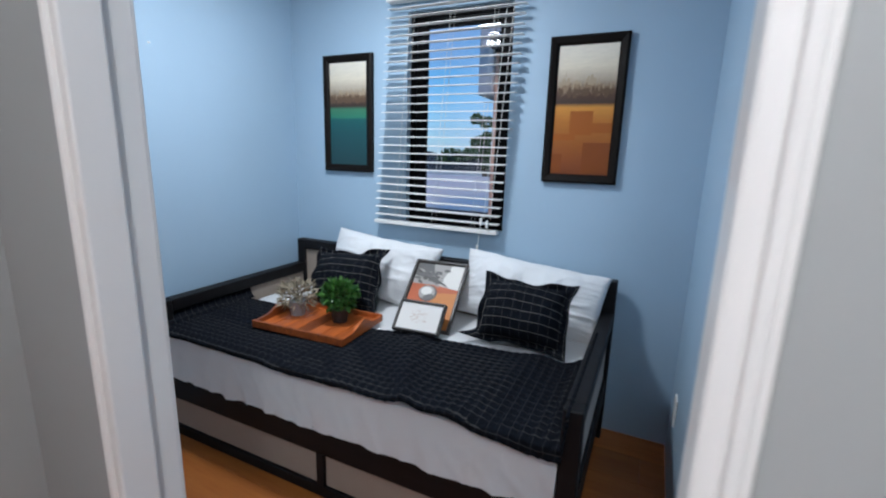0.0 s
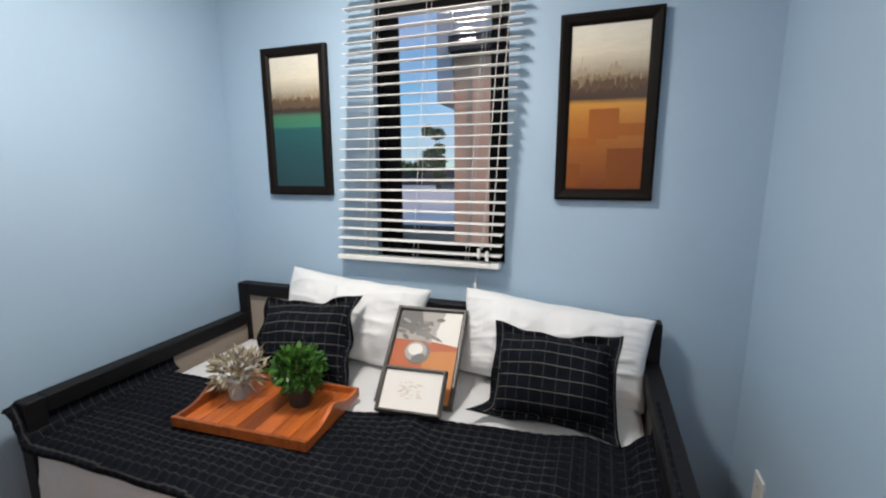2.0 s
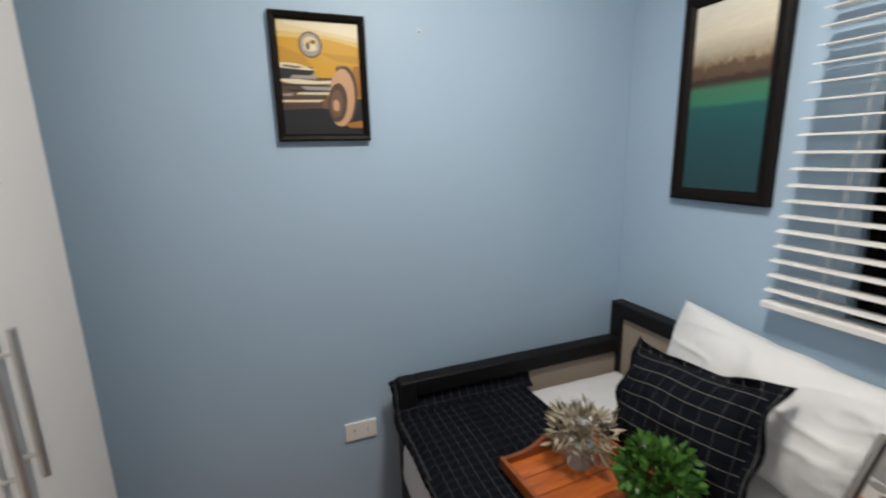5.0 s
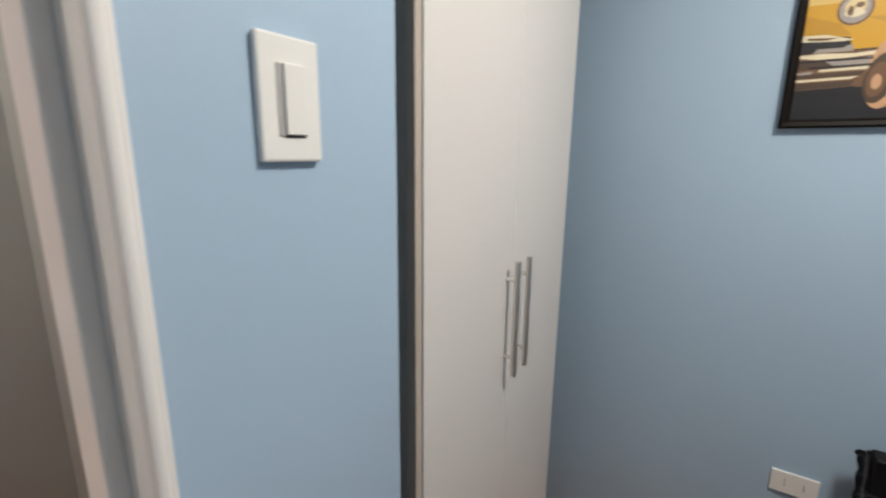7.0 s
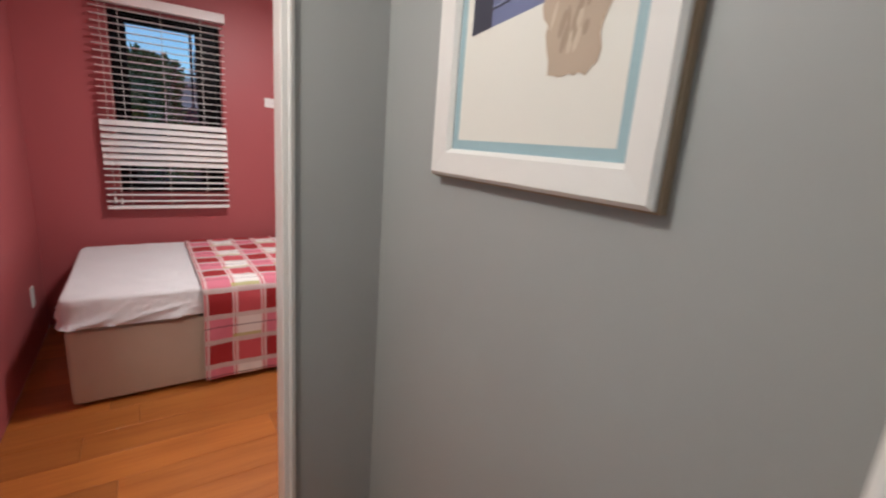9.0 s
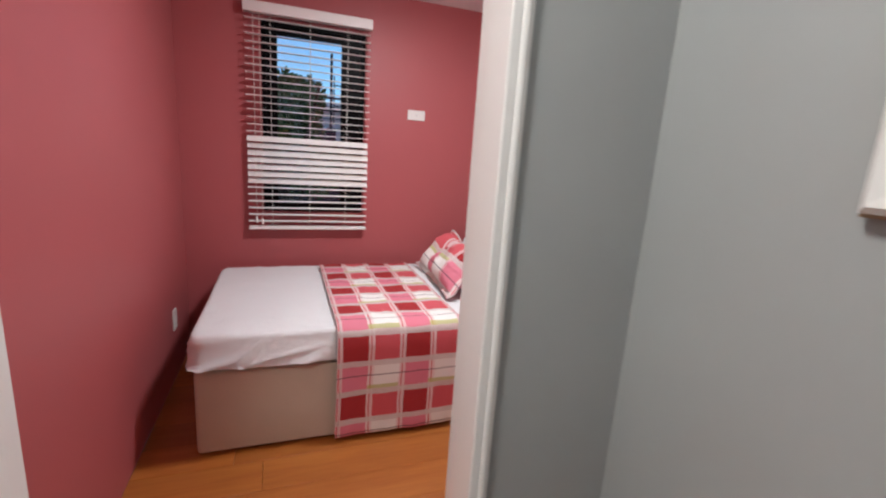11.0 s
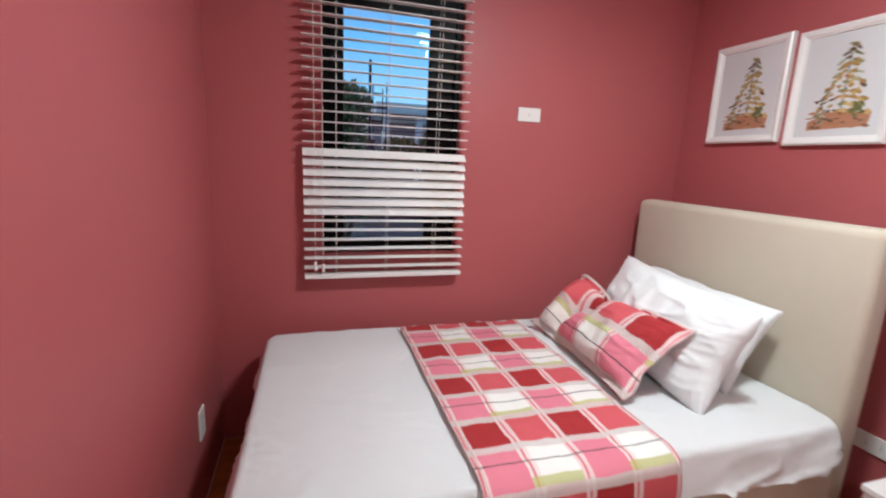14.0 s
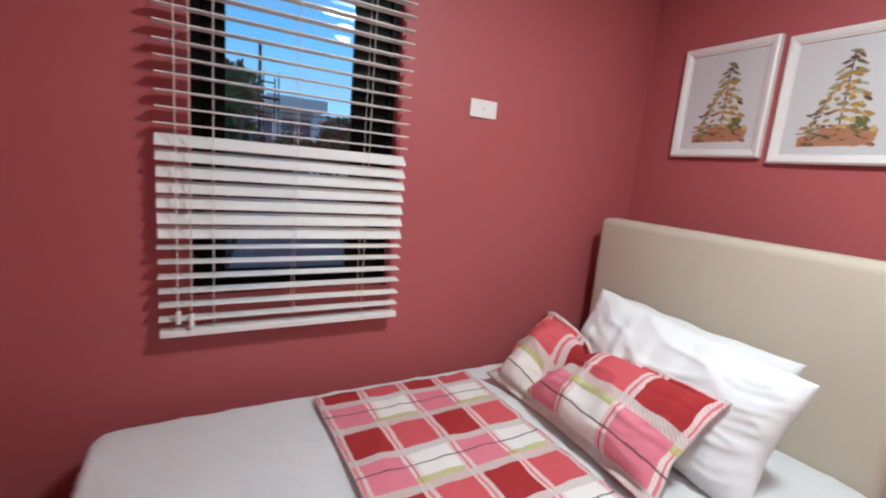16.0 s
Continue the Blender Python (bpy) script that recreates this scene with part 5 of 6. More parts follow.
def bed_runner():
    x_l, x_r = -0.09, -0.70
    yb, yf = -2.93, QY1 + 0.034
    top = yf - yb
    drop = 0.535
    total = top + drop

    def f(u, v):
        s = v * total
        x = x_l + (x_r - x_l) * u
        wob = 0.006 * ns(x * 6, s * 4, 3)
        if s < top:
            y = yb + s
            z = QZ + 0.018 + 0.005 * ns(x * 9, y * 7, 6) + 0.003 * ns(x * 20, y * 16, 1) + 0.004 * crease(x * 4 - y * 3, y * 5, 2)
            e = clamp((s - top + 0.06) / 0.06)
            z -= 0.03 * e * e
        else:
            k = (s - top) / drop
            z = QZ - 0.011 - (s - top) * 0.985
            y = yf + 0.012 * math.sin(min(1, k * 6) * 1.57) + 0.010 * k * ns(x * 7, 4, 2) + 0.006 * ns(x * 14, z * 5, 9) * k
            x += 0.010 * k * ns(s * 3, 7) - 0.012 * k * (u - 0.5)
        return (x + wob * 0.5, y, z)

    cell = 0.125
    k = cell / 0.15
    ob = thing("bed_runner", (0, 0, 0), "red, pink and white checked throw laid across the bed", "throw")
    e = 0.02
    part("checked_field", sheet(60, 150, lambda u, v: f(e + (1 - 2 * e) * u, v), lambda u, v: ((e + (1 - 2 * e) * u) * 0.61 * k, (v * total - top) * k)), ROSE_PLAID, ob, smooth=True, thick=0.004)
    for u0 in (0.0, 1 - e):
        part("side_hem", sheet(3, 150, lambda u, v: f(u0 + e * u, v), lambda u, v: ((u0 + e * u) * 0.61 * k, (v * total - top) * k)), ROSE_PLAID, ob, "folded side hem", smooth=True, thick=0.007)


bed_runner()

pillow("bed_pillow", (-1.17, -2.425, QZ + 0.002), (0.69, 0.395, 0.18), (-31, 2, 91), PILLOW_WHITE, "plump white cotton pillow against the headboard", "pillow", "white pillows on the beige bed", seed=11, **WP)
pillow("bed_pillow", (-0.985, -2.375, QZ + 0.004), (0.79, 0.425, 0.21), (-24, 3.5, 86.5), PILLOW_WHITE, "plump white cotton pillow in front of another", "pillow", "white pillows on the beige bed", seed=12, **WP)


def rose_cushion():
    """A long flanged cushion chopped by an oblique fold that leaves a small lobe at its far end."""
    w, h = 0.755, 0.365
    bm = pillow_bm(w, h, 0.165, flange=0.032, seed=14, n=60, wrinkle=0.009, ripple=0.010, hemmed=False, pin=(0.05, 0.08), dome=2.8)
    lay = bm.loops.layers.uv["UVMap"]
    for face in bm.faces:
        for loop in face.loops:
            loop[lay].uv = loop[lay].uv * 0.72 + Vector((0.10, 0.118))
    a, b = Vector((-0.215, 0.0)), Vector((-0.075, h))
    along = (b - a).normalized()
    across = Vector((along.y, -along.x))
    for v in bm.verts:
        p = Vector((v.co.x, v.co.z)) - a
        d = p.dot(across)
        t = clamp(p.dot(along) / (b - a).length)
        k = math.exp(-abs(d) / 0.038) * (0.35 + 0.65 * smooth01(t * 1.8))
        v.co.y += 0.125 * k if v.co.y < 0 else 0.045 * k
        v.co.z -= 0.075 * k * t
        if d < 0:
            v.co.y -= 0.018 * smooth01(-d / 0.12)
    ob = part("throw_cushion", bm, ROSE_PLAID, smooth=True)
    ob.matrix_basis = pose(-0.745, -2.48, QZ + 0.020, 0, 0, 86.5) @ pose(0, 0, 0, -45)
    tagged(ob, "red and pink checked cushion, dented, leaning on white pillows", "cushion")


rose_cushion()


# ---- nightstand and what stands on it ----
NX0, NX1, NY0, NY1, NZ = -1.735, -1.29, -1.695, -1.165, 0.485


def nightstand():
    ob = thing("nightstand", (NX0, NY0, 0), "white lacquered two-drawer nightstand with bar handles", "nightstand")
    w, d = NX1 - NX0, NY1 - NY0
    part("top", boxes((-0.004, w + 0.008, -0.006, d + 0.006, NZ - 0.022, NZ), bevel=0.002), WHITE_LACQUER, ob)
    part("side_panel", boxes((0, w, 0, 0.03, 0.0, NZ - 0.022), bevel=0.001), WHITE_LACQUER, ob)
    part("side_panel", boxes((0, w, d - 0.075, d, 0.0, NZ - 0.022), bevel=0.001), WHITE_LACQUER, ob)
    part("back_panel", boxes((0, 0.012, 0.03, d - 0.075, 0.06, NZ - 0.022)), WHITE_LACQUER, ob)
    part("plinth", boxes((0.012, w - 0.03, 0.03, d - 0.075, 0.05, 0.08)), WHITE_LACQUER, ob)
    for z0, z1 in ((0.275, NZ - 0.026), (0.084, 0.271)):
        dr = part("drawer", boxes((0.02, w - 0.002, 0.0325, d - 0.0775, z0, z1), bevel=0.0015), WHITE_LACQUER, ob)
        ym = (0.0325 + d - 0.0775) / 2
        zh = (z0 + z1) / 2 + 0.005
        part("handle", boxes((w - 0.002, w + 0.020, ym - 0.048, ym - 0.038, zh - 0.005, zh + 0.005), (w - 0.002, w + 0.020, ym + 0.038, ym + 0.048, zh - 0.005, zh + 0.005), (w + 0.014, w + 0.022, ym - 0.052, ym + 0.052, zh - 0.006, zh + 0.006), bevel=0.0015), CHROME, dr, "flat steel bar handle")


nightstand()


def table_lamp():
    ob = thing("table_lamp", (-1.475, -1.305, NZ), "silver mercury glass lamp with a white drum shade", "lamp")
    part("base", lathe([(0, 0), (0.085, 0), (0.09, 0.006), (0.088, 0.012), (0.075, 0.016), (0.10, 0.03), (0.128, 0.055), (0.138, 0.085), (0.132, 0.115), (0.112, 0.145), (0.08, 0.168), (0.045, 0.182), (0.034, 0.19), (0.03, 0.20), (0.026, 0.22)], 56), MERCURY, ob, "bulbous silvered glass base", smooth=True)
    part("collar", lathe([(0.037, 0.188), (0.041, 0.192), (0.037, 0.198)], 32), CHROME, ob)
    part("neck", lathe([(0.026, 0.20), (0.019, 0.24), (0.0175, 0.28), (0.022, 0.32), (0.03, 0.345), (0.0, 0.348)], 40), MERCURY, ob, "slender silvered neck", smooth=True)
    part("stem", lathe([(0.006, 0.345), (0.006, 0.665), (0.0, 0.668)], 12), CHROME, ob)
    sh = part("shade", lathe([(0.213, 0.345), (0.197, 0.69)], 72), SHADE, ob, "white linen drum shade", smooth=True)
    part("lining", lathe([(0.210, 0.347), (0.194, 0.688)], 72), GOLD, sh, "gold coloured shade lining", smooth=True)
    for z, r in ((0.345, 0.213), (0.69, 0.197)):
        part("rim", lathe([(r - 0.004, z - 0.002), (r + 0.001, z - 0.003), (r + 0.002, z + 0.003), (r - 0.004, z + 0.003), (r - 0.004, z - 0.002)], 72), SHADE, sh)
    for k in range(3):
        a = 2 * math.pi * k / 3 + 0.4
        bm = bmesh.new()
        tube(bm, (0, 0, 0.665), (0.194 * math.cos(a), 0.194 * math.sin(a), 0.68), 0.002, n=6)
        part("spider_arm", bm, CHROME, sh)


table_lamp()


def text_mesh(words, size, material, parent, m, name="lettering"):
    cu = bpy.data.curves.new(name, "FONT")
    cu.body, cu.size, cu.align_x, cu.align_y, cu.extrude = words, size, "CENTER", "CENTER", 0.0002
    ob = new(name, cu)
    dg = bpy.context.evaluated_depsgraph_get()
    me = bpy.data.meshes.new_from_object(ob.evaluated_get(dg))
    bpy.data.objects.remove(ob)
    me.materials.append(material)
    t = new(name, me)
    t.parent = parent
    t.matrix_basis = m
    return t


def tent_card():
    ob = thing("tent_card", (-1.352, -1.425, NZ), "white folded notice card with grey capitals", "sign", rz=88)
    w, h, s = 0.17, 0.118, 0.026
    for sg, nm in ((-1, "front_leaf"), (1, "back_leaf")):
        bm = bmesh.new()
        vs = [bm.verts.new(p) for p in ((-w / 2, sg * s, 0), (w / 2, sg * s, 0), (w / 2, 0, h), (-w / 2, 0, h))]
        bm.faces.new(vs)
        lf = part(nm, bm, PAPER, ob, thick=0.0012)
        if sg < 0:
            lean = math.degrees(math.atan2(s, h))
            for k, line in enumerate(("THANK YOU", "FOR NOT", "SITTING")):
                d = 0.78 - 0.26 * k
                text_mesh(line, 0.024, INK, lf, pose(0, -s * (1 - d) - 0.0016, h * d, 90 - lean))


tent_card()
potted("potted_olive_plant", (-1.475, -1.56, NZ), 0.045, 0.075, POT_GREY, "feathery olive sprigs in a grey pot on the nightstand", "olive")
fr = thing("small_photo_frame", (-1.655, -1.52, NZ), "small cream framed black photograph leaning on the wall", "picture frame")
fr.matrix_basis = pose(-1.63, -1.50, NZ, 0, 0, 82) @ pose(0, 0, 0, -18) @ pose(0, 0, 0.0825)
frame_bars(fr, 0.20, 0.165, 0.045, 0.018, CREAM)
part("print", flat([(rect(-0.057, 0.057, -0.039, 0.039), 0)], -0.007, None), [BLK], fr, "dark photograph")
part("backing", boxes((-0.09, 0.09, -0.005, -0.001, -0.072, 0.072)), PAPER, fr)


# ---- botanical prints on the rose wall ----
def botanic(seed, kind):
    rng = random.Random(seed)
    s = [(rect(-0.165, 0.165, -0.205, 0.205), 0)]
    if kind == "tall":
        s.append(([(-0.105, -0.175), (0.115, -0.168), (0.125, -0.115), (-0.02, -0.105), (-0.105, -0.14)], 3))
        for _ in range(44):
            x = rng.uniform(-0.10, 0.115)
            s.append((oval(x, rng.uniform(-0.170, -0.105), rng.uniform(0.006, 0.02), rng.uniform(0.003, 0.007), 8, rng.uniform(-0.4, 0.4)), rng.choice((3, 4, 5))))
        s.append((rect(0.012, 0.017, -0.12, 0.15), 4))
        for k in range(11):
            zt = -0.105 + 0.025 * k
            half = 0.082 * (1 - k / 11) + 0.016
            for _ in range(10 - k // 2):
                q = rng.uniform(-1, 1)
                s.append((oval(0.015 + q * half, zt + 0.010 - 0.020 * abs(q) + rng.uniform(-0.006, 0.006), rng.uniform(0.009, 0.018), rng.uniform(0.004, 0.0075), 8, -0.6 * q + rng.uniform(-0.25, 0.25)), rng.choice((1, 4, 6, 7, 2) if k > 7 else (2, 2, 9, 5, 4, 6, 7))))
            if k < 8:
                for _ in range(5):
                    s.append((oval(0.015 + rng.uniform(-0.8, 0.8) * half, zt + rng.uniform(-0.008, 0.008), 0.0075, 0.0075, 9), rng.choice((2, 2, 9))))
        for _ in range(30):
            s.append((oval(rng.gauss(-0.06, 0.014), rng.uniform(-0.15, -0.02), rng.uniform(0.004, 0.012), 0.004, 7, rng.uniform(-1, 1)), rng.choice((6, 4, 7))))
        for _ in range(16):
            s.append((oval(rng.gauss(0.075, 0.012), rng.uniform(-0.125, -0.075), 0.012, 0.006, 8, rng.uniform(-1, 1)), 1))
    else:
        for _ in range(70):
            s.append((oval(rng.gauss(0.0, 0.06), rng.gauss(-0.145, 0.012), rng.uniform(0.008, 0.022), rng.uniform(0.003, 0.008), 8, rng.uniform(-0.4, 0.4)), rng.choice((3, 4, 5, 7, 7))))
        for b in range(13):
            a0 = math.radians(8 + 164 * (b + 0.5) / 13 + rng.uniform(-6, 6))
            x, z = rng.uniform(-0.03, 0.03), (-0.10, 0.0, -0.04)[b % 3] + rng.uniform(-0.02, 0.02)
            bend = -0.05 * math.cos(a0)
            reach = 17 if 0.9 < a0 < 2.3 else 12
            tone = rng.choice(((1, 1, 4), (1, 6, 6), (6, 7, 1)))
            for k in range(reach):
                x += 0.0105 * math.cos(a0)
                z += 0.0105 * math.sin(a0)
                a0 += bend + rng.uniform(-0.06, 0.06)
                if k < 3 or abs(x) > 0.135 or z > 0.17:
                    s.append((oval(clamp(x, -0.15, 0.15), clamp(z, -0.16, 0.19), 0.006, 0.0016, 6, a0), 4))
                    continue
                size = 0.015 * math.sin(3.1 * (k + 1) / (reach + 2)) + 0.005
                for sd in (-1, 1):
                    s.append((oval(x + size * 0.8 * math.cos(a0 + sd), z + size * 0.8 * math.sin(a0 + sd), size, 0.0034, 8, a0 + sd * 0.9), rng.choice(tone)))
        for _ in range(16):
            s.append((oval(rng.gauss(0.01, 0.05), rng.gauss(-0.08, 0.03), 0.008, 0.007, 8, rng.uniform(-1, 1)), rng.choice((8, 8, 3, 2))))
    return s


BOT = [paint("print_paper", (0.60, 0.60, 0.61, 1), 0.6, 0.03)] + [paint(n, c, 0.6, 0.1) for n, c in (("print_olive", (0.13, 0.14, 0.05, 1)), ("print_ochre", (0.36, 0.22, 0.07, 1)), ("print_terracotta", (0.40, 0.19, 0.11, 1)), ("print_umber", (0.12, 0.075, 0.05, 1)), ("print_rust", (0.36, 0.16, 0.07, 1)), ("print_moss", (0.22, 0.22, 0.11, 1)), ("print_sage", (0.34, 0.36, 0.24, 1)), ("print_berry", (0.22, 0.06, 0.05, 1)), ("print_honey", (0.52, 0.36, 0.13, 1)))]
for (y, z, kind, seed, lab) in ((-2.71, 1.785, "tall", 21, "white framed print of a terraced plant in ochre and olive"), (-2.294, 1.765, "tall", 21, "white framed print of a terraced plant in ochre and olive"), (-1.878, 1.795, "fern", 23, "white framed print of ferns and red berries"), (-1.456, 1.775, "fern", 24, "white framed print of ferns, beside the lamp")):
    ob = picture((RW + 0.001, y, z), 0.385, 0.475, 0.032, 0.030, TRIM, lab, 90, "four botanical prints")
    frame_bars(ob, 0.335, 0.425, 0.010, 0.020, TRIM, name="inner_bead")
    part("print", flat(botanic(seed, kind), -0.011, None), BOT, ob)


# ---- outdoors ----
def ground_mat():
    n = Nodes("dusk_ground")
    c = n.mix(n.noise(0.35, 5), (0.035, 0.05, 0.03, 1), (0.09, 0.085, 0.07, 1))
    return n.done(c, 0.95)


bm = bmesh.new()
bmesh.ops.create_grid(bm, x_segments=8, y_segments=8, size=1500)
g = part("ground", bm, ground_mat())
g.location.z = -3.2
tagged(g, "dim grassy ground far below the windows", "ground", kind="structure")

PINK_RENDER = paint("pinkish_render", (0.90, 0.50, 0.33, 1), 0.9, 0.1, 30)
PALE_RENDER = paint("pale_render", (0.58, 0.57, 0.60, 1), 0.9, 0.08, 30)
ROOF_DARK = paint("dark_roof", (0.035, 0.04, 0.05, 1), 0.9, 0.2, 20, 0.12, 0.08)
ROOF_PALE = paint("pale_metal_roof", (0.85, 0.77, 0.72, 1), 0.6, 0.06, 20)
GREY_RENDER = paint("mauve_render", (0.26, 0.24, 0.27, 1), 0.9, 0.1, 30)
WHITE_RENDER = paint("white_render", (0.80, 0.80, 0.80, 1), 0.85, 0.06, 30)
PANE_DARK = paint("dark_pane", (0.02, 0.025, 0.035, 1), 0.15, 0.1, 10, 0.0, 0.6)


def neighbour_house(place, w, d, h, wall, roof, label, wins, rz=0.0, eave=0.5, slope=1.0):
    ob = thing("house", place, label, "house", rz=rz)
    part("wall", boxes((-w / 2, w / 2, 0, d, 0, h)), wall, ob)
    bm = bmesh.new()
    e = eave
    vs = [bm.verts.new(p) for p in ((-w / 2 - e, -e, h), (w / 2 + e, -e, h), (w / 2 + e, d + e, h), (-w / 2 - e, d + e, h), (-w / 4, d / 2, h + slope), (w / 4, d / 2, h + slope))]
    for f in ((0, 1, 5, 4), (1, 2, 5), (2, 3, 4, 5), (3, 0, 4), (3, 2, 1, 0)):
        bm.faces.new([vs[i] for i in f])
    part("roof", bm, roof, ob)
    part("fascia", boxes((-w / 2 - e, w / 2 + e, -e - 0.03, -e, h - 0.22, h + 0.02)), WHITE_RENDER, ob)
    for x, z, ww, wh in wins:
        win = part("window", boxes((x - ww / 2 - 0.08, x + ww / 2 + 0.08, -0.05, 0.0, z - 0.08, z + wh + 0.08)), WHITE_RENDER, ob)
        part("pane", boxes((x - ww / 2, x + ww / 2, -0.06, -0.05, z, z + wh)), PANE_DARK, win)
    return ob


# beyond the blue room's window
nb = thing("house", (0.2, 6.9, -3.2), "pinkish rendered neighbouring house corner close to the window", "house")
part("wall", boxes((-1.98, 3.5, 0.0, 6.0, 0, 5.43)), PALE_RENDER, nb)
part("balcony_box", boxes((-2.155, -1.935, -0.35, 5.5, 5.43, 6.9), bevel=0.02), PALE_RENDER, nb, "pale projecting balcony side")
part("bay", boxes((-1.93, -1.68, -0.30, -0.004, 0, 6.0), (-1.675, 3.5, -0.36, -0.004, 0, 6.0), bevel=0.01), PINK_RENDER, nb, "pinkish rendered bay")
part("eave", boxes((-1.93, 3.5, -0.55, 0.0, 6.004, 6.2), bevel=0.01), ROOF_DARK, nb, "dark eave over the bay")
part("upper_wall", boxes((-1.93, 3.5, -0.33, 5.5, 6.204, 6.9)), PALE_RENDER, nb)
low = thing("house", (-6.6, 14.5, -3.2), "low building with a pale sloping metal roof below the window", "house")
part("wall", boxes((-6, 6, 0, 8, 0, 2.70)), PALE_RENDER, low)
bm = bmesh.new()
ends = [[bm.verts.new((x, y, z)) for y, z in ((-1.55, 2.95), (3.6, 3.74), (8.6, 2.9), (8.6, 2.8), (3.6, 3.64), (-1.55, 2.85))] for x in (-6.3, 6.3)]
for i in range(6):
    bm.faces.new((ends[0][i], ends[0][(i + 1) % 6], ends[1][(i + 1) % 6], ends[1][i]))
bm.faces.new(ends[0]), bm.faces.new(ends[1][::-1])
part("roof", bm, ROOF_PALE, low, "pale metal sheet roof")
part("gutter", boxes((-6.3, 6.3, -1.68, -1.56, 2.70, 2.93), bevel=0.03), ROOF_DARK, low)
part("lower_roof", boxes((-6.3, 6.3, -3.2, -1.7, 2.0, 2.12)), ROOF_PALE, low)
for i, (x, y, w) in enumerate(((-14, 30, 7), (-22, 36, 9), (-8, 42, 8), (-16, 52, 12))):
    neighbour_house((x, y, -3.2), w, 7, 3.4 + 0.5 * (i % 3), GREY_RENDER, ROOF_DARK, "distant house with a dark hipped roof", ((-1.5, 1.2, 0.9, 1.2), (1.2, 1.2, 0.9, 1.2)))

# beyond the rose room's window
villa = thing("house", (-3.7, -23.0, -3.2), "mauve two-storey house with a white columned porch and flat roof", "house", rz=180)
part("wall", boxes((-3.4, 3.4, 0, 7, 0, 6.3)), PALE_RENDER, villa)
part("roof", boxes((-3.8, 3.8, -0.4, 7.4, 6.304, 6.62), bevel=0.03), WHITE_RENDER, villa, "pale flat roof slab")
part("porch_roof", boxes((-1.25, 1.25, -1.7, -0.42, 6.60, 7.08), bevel=0.03), WHITE_RENDER, villa, "pale porch roof slab")
part("porch_wall", boxes((-1.15, 1.15, -0.06, -0.004, 3.0, 6.3)), GREY_RENDER, villa)
for x in (-0.78, 0.78):
    part("column", boxes((x - 0.14, x + 0.14, -1.5, -1.22, 0, 6.6), bevel=0.02), WHITE_RENDER, villa, "white square porch column")
win = part("window", boxes((-0.55, 0.55, -0.12, -0.065, 4.2, 5.75)), WHITE_RENDER, villa)
for x in (-0.35, 0.0, 0.35):
    part("pane", boxes((x - 0.14, x + 0.14, -0.13, -0.121, 4.3, 5.65)), PANE_DARK, win)
for x in (-2.4, 2.4):
    win = part("window", boxes((x - 0.6, x + 0.6, -0.06, -0.004, 4.0, 5.5)), WHITE_RENDER, villa)
    part("pane", boxes((x - 0.5, x + 0.5, -0.07, -0.061, 4.1, 5.4)), PANE_DARK, win)
neighbour_house((6.5, -26.0, -3.2), 9, 8, 5.0, PALE_RENDER, ROOF_DARK, "distant pale house with a dark roof", ((-2, 3.2, 1, 1.2), (1.5, 3.2, 1, 1.2)), 180)
lowr = thing("house", (-0.6, -11.0, -3.2), "low building with a dark metal roof below the window", "house", rz=180)
part("wall", boxes((-4, 4, 0, 5, 0, 3.25)), GREY_RENDER, lowr)
part("roof", boxes((-4.3, 4.3, -0.3, 5.3, 3.25, 3.75)), ROOF_DARK, lowr)


def tree(place, height, crown_r, count, label, seed, leaf=0.22, tall=0.35):
    ob = thing("tree", place, label, "tree")
    rng = random.Random(seed)
    bm = bmesh.new()
    tube(bm, (0, 0, 0), (0.05, 0, height * 0.55), 0.14, 0.09, 10)
    for k in range(7):
        a = k * 0.9 + rng.uniform(-0.3, 0.3)
        z = height * rng.uniform(0.35, 0.6)
        tube(bm, (0.04, 0, z), (math.cos(a) * crown_r * 0.7, math.sin(a) * crown_r * 0.7, z + height * 0.25), 0.05, 0.02, 7)
    part("trunk", bm, BARK, ob)
    bm = bmesh.new()
    me = None
    for k in range(9):
        c = (rng.gauss(0, 0.45) * crown_r, rng.gauss(0, 0.45) * crown_r, height * 0.72 + rng.gauss(0, tall) * crown_r)
        b2 = leaves(count // 9, c, crown_r * rng.uniform(0.45, 0.7), leaf, 0.85, seed * 31 + k, narrow=0.3)
        tmp = bpy.data.meshes.new("tmp")
        b2.to_mesh(tmp)
        b2.free()
        bm.from_mesh(tmp)
        bpy.data.meshes.remove(tmp)
    part("crown", bm, LEAF_TREE, ob, "uneven leafy crown")


tree((-0.02, -7.5, -3.2), 6.75, 0.72, 9000, "leafy dark green tree outside the rose room window", 3, 0.11, 0.5)
tree((-3.75, -16.5, -3.2), 6.9, 1.0, 4500, "leafy dark tree beside the mauve house", 5, 0.16)
tree((2.8, -17.5, -3.2), 5.0, 1.6, 2700, "leafy dark tree near the road", 6)
tree((-8.25, 24.0, -3.2), 7.4, 0.48, 2600, "dark slender tree beyond the low pale roof", 7, 0.20, 1.5)
tree((-13.5, 33.0, -3.2), 4.8, 1.8, 2200, "dark tree among distant houses", 8, 0.35)
tree((-19.0, 31.0, -3.2), 4.6, 2.0, 2200, "dark tree among distant roofs", 9, 0.35)


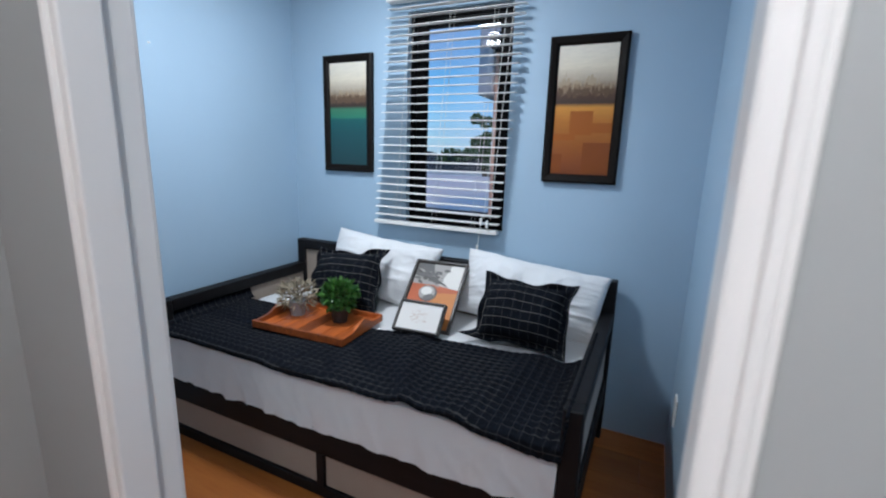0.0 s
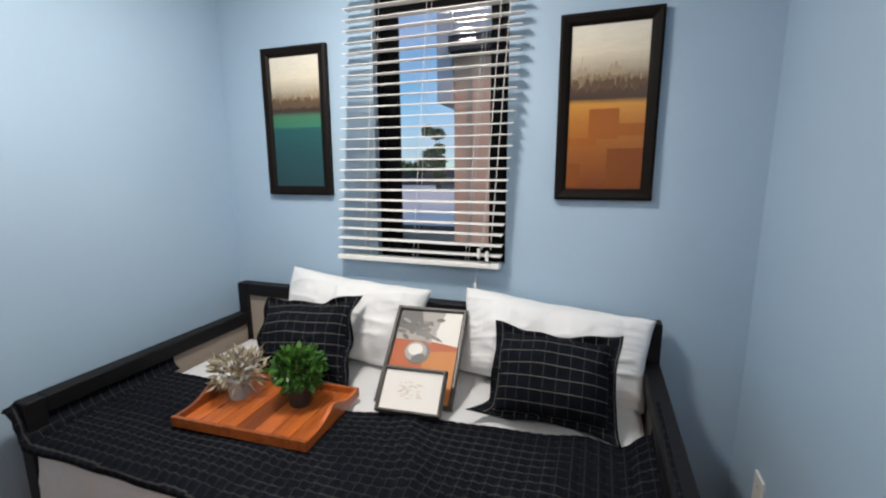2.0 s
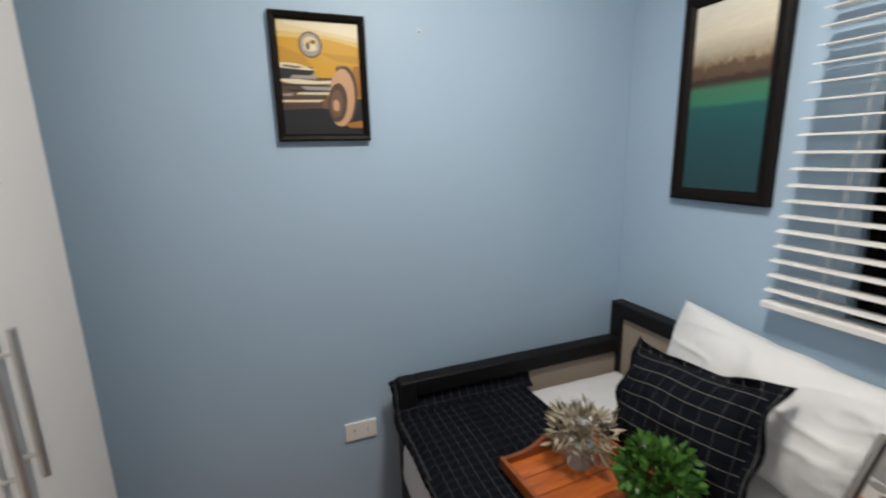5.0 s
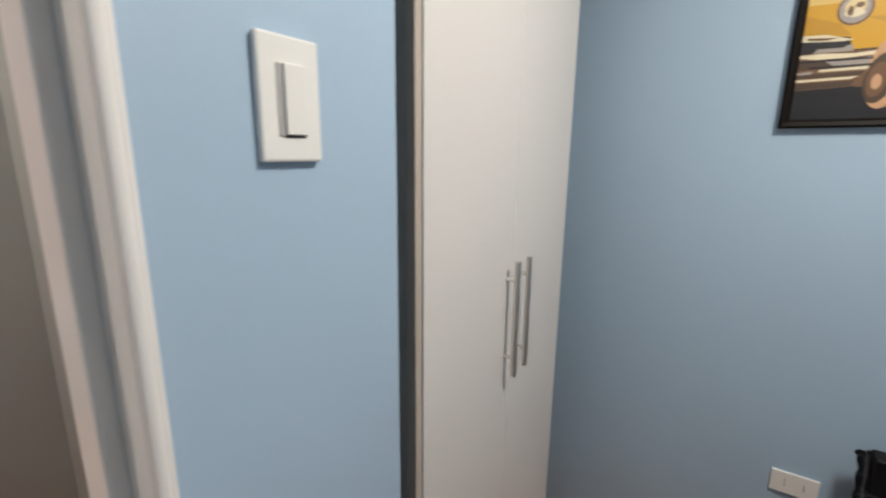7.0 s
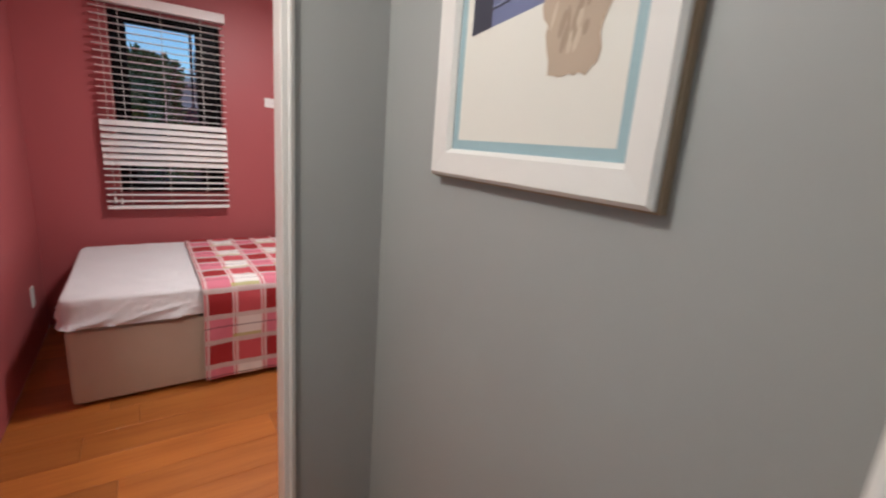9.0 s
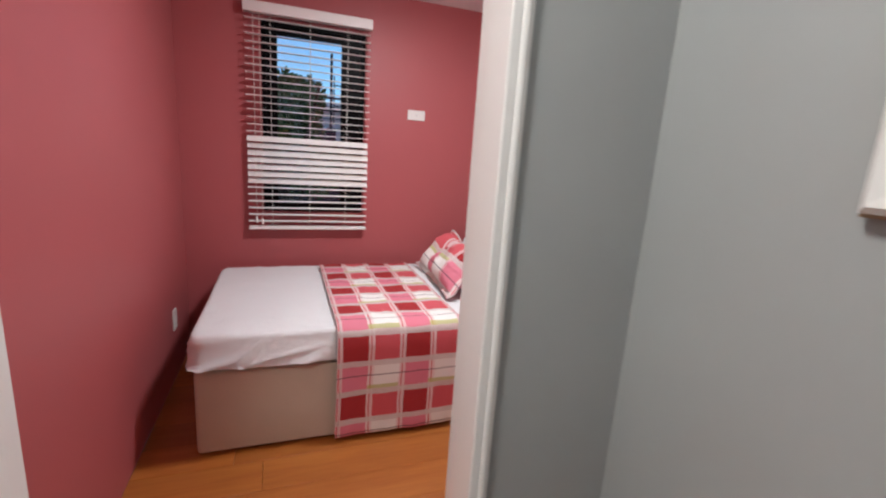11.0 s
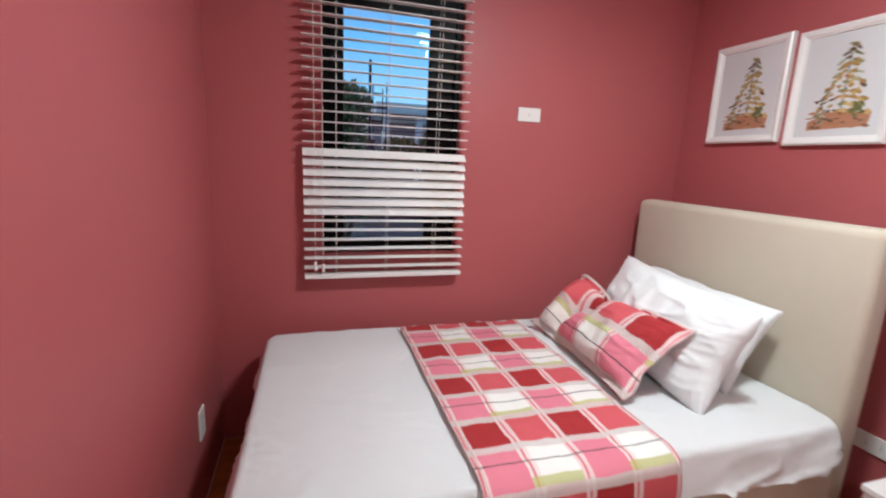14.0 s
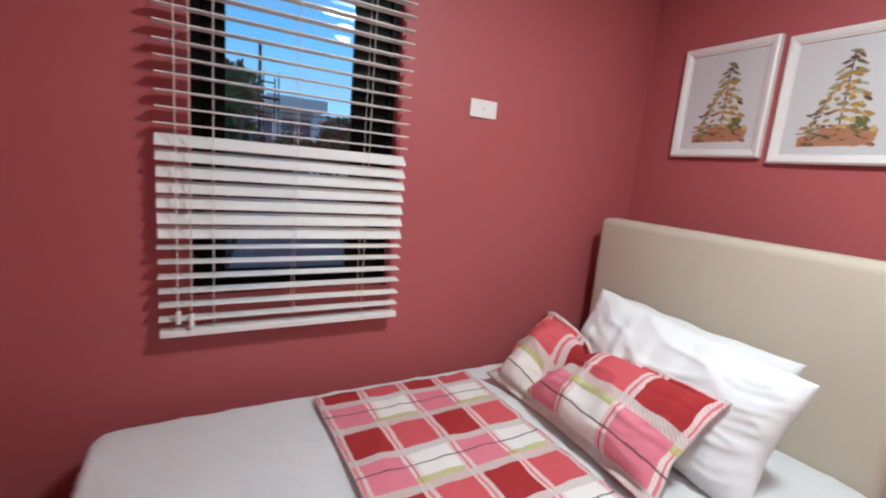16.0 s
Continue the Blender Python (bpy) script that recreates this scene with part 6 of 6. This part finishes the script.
def utility_pole(place, height):
    ob = thing("utility_pole", place, "grey utility pole with a crossarm, frame and wires", "pole")
    bm = bmesh.new()
    tube(bm, (0, 0, 0), (0, 0, height), 0.045, 0.03, 12)
    part("post", bm, ROOF_DARK, ob)
    part("crossarm", boxes((-0.4, 0.4, -0.03, 0.03, height - 1.04, height - 0.99), (-0.3, 0.3, -0.03, 0.03, height - 1.33, height - 1.29), bevel=0.01), ROOF_DARK, ob)
    part("bracket", boxes((-0.08, -0.055, -0.02, 0.02, height - 1.6, height - 0.5), (-0.30, -0.275, -0.02, 0.02, height - 1.5, height - 0.6), (-0.30, -0.055, -0.02, 0.02, height - 0.72, height - 0.695), (-0.30, -0.055, -0.02, 0.02, height - 1.2, height - 1.175), bevel=0.008), ROOF_DARK, ob)
    part("transformer", lathe([(0, height - 2.2), (0.13, height - 2.2), (0.13, height - 1.75), (0.0, height - 1.7)], 16), ROOF_DARK, ob)
    for x in (-0.36, 0.2, 0.36):
        part("insulator", lathe([(0.03, height - 0.98), (0.05, height - 0.94), (0.03, height - 0.86), (0, height - 0.84)], 10), PALE_RENDER, ob)
    return ob


utility_pole((-0.98, -11.5, -3.2), 6.75)
bm = bmesh.new()
tube(bm, (0, 0, 0), (0, 0, 7.1), 0.035, 0.02, 8)
mast = part("antenna_mast", bm, ROOF_DARK)
mast.location = (-2.15, -16.5, -3.2)
tagged(mast, "thin dark antenna mast among the houses", "mast")
for k, (z0, z1) in enumerate(((3.15, 3.5), (3.05, 3.3), (2.7, 2.9))):
    bm = bmesh.new()
    pts = [Vector((-14 + 28 * i / 24, -15.6 - 0.1 * k, z0 + (z1 - z0) * i / 24 - 0.5 * (1 - (2 * i / 24 - 1) ** 2))) for i in range(25)]
    for a, b in zip(pts, pts[1:]):
        tube(bm, a, b, 0.012, n=5)
    tagged(part("overhead_wire", bm, ROOF_DARK), "dark overhead wire between utility poles", "wire", "overhead wires")


# ---- floor planks, last ----
def floor_of(name, x0, x1, y0, y1, label):
    floor = structure(name, boxes((x0, x1, y0, y1, -0.06, -0.012)), PLANK, label)
    rng = random.Random(len(name) * 7 + int(y0 * 10))
    wid, length, gap = 0.19, 1.21, 0.0012
    meshes = {}
    y = y0
    row = 0
    while y < y1 - 0.001:
        b = min(y + wid, y1)
        x = x0 - rng.uniform(0, length)
        while x < x1:
            a, c = max(x, x0), min(x + length, x1)
            if c - a > 0.02:
                key = (round(c - a, 3), round(b - y, 3))
                if key not in meshes:
                    bm = boxes((gap / 2, key[0] - gap / 2, gap / 2, key[1] - gap / 2, -0.0115, 0), bevel=0.0009)
                    me = bpy.data.meshes.new("plank")
                    bm.to_mesh(me)
                    bm.free()
                    me.materials.append(PLANK)
                    meshes[key] = me
                p = new("plank", meshes[key])
                p.parent = floor
                p.location = (a, y, 0)
            x += length
        y = b
        row += 1


floor_of("floor_blue", BW, BE, BMID, BN, "honey brown laminate plank floor of the blue room")
floor_of("floor_recess", BW, HW - 0.05, 0.2, BMID, "honey brown laminate plank floor under the wardrobe")
floor_of("floor_hall", HW, HE, RMID, BMID, "honey brown laminate plank floor of the hall")
floor_of("floor_rose", RW, RE, RS, RMID, "honey brown laminate plank floor of the rose room")
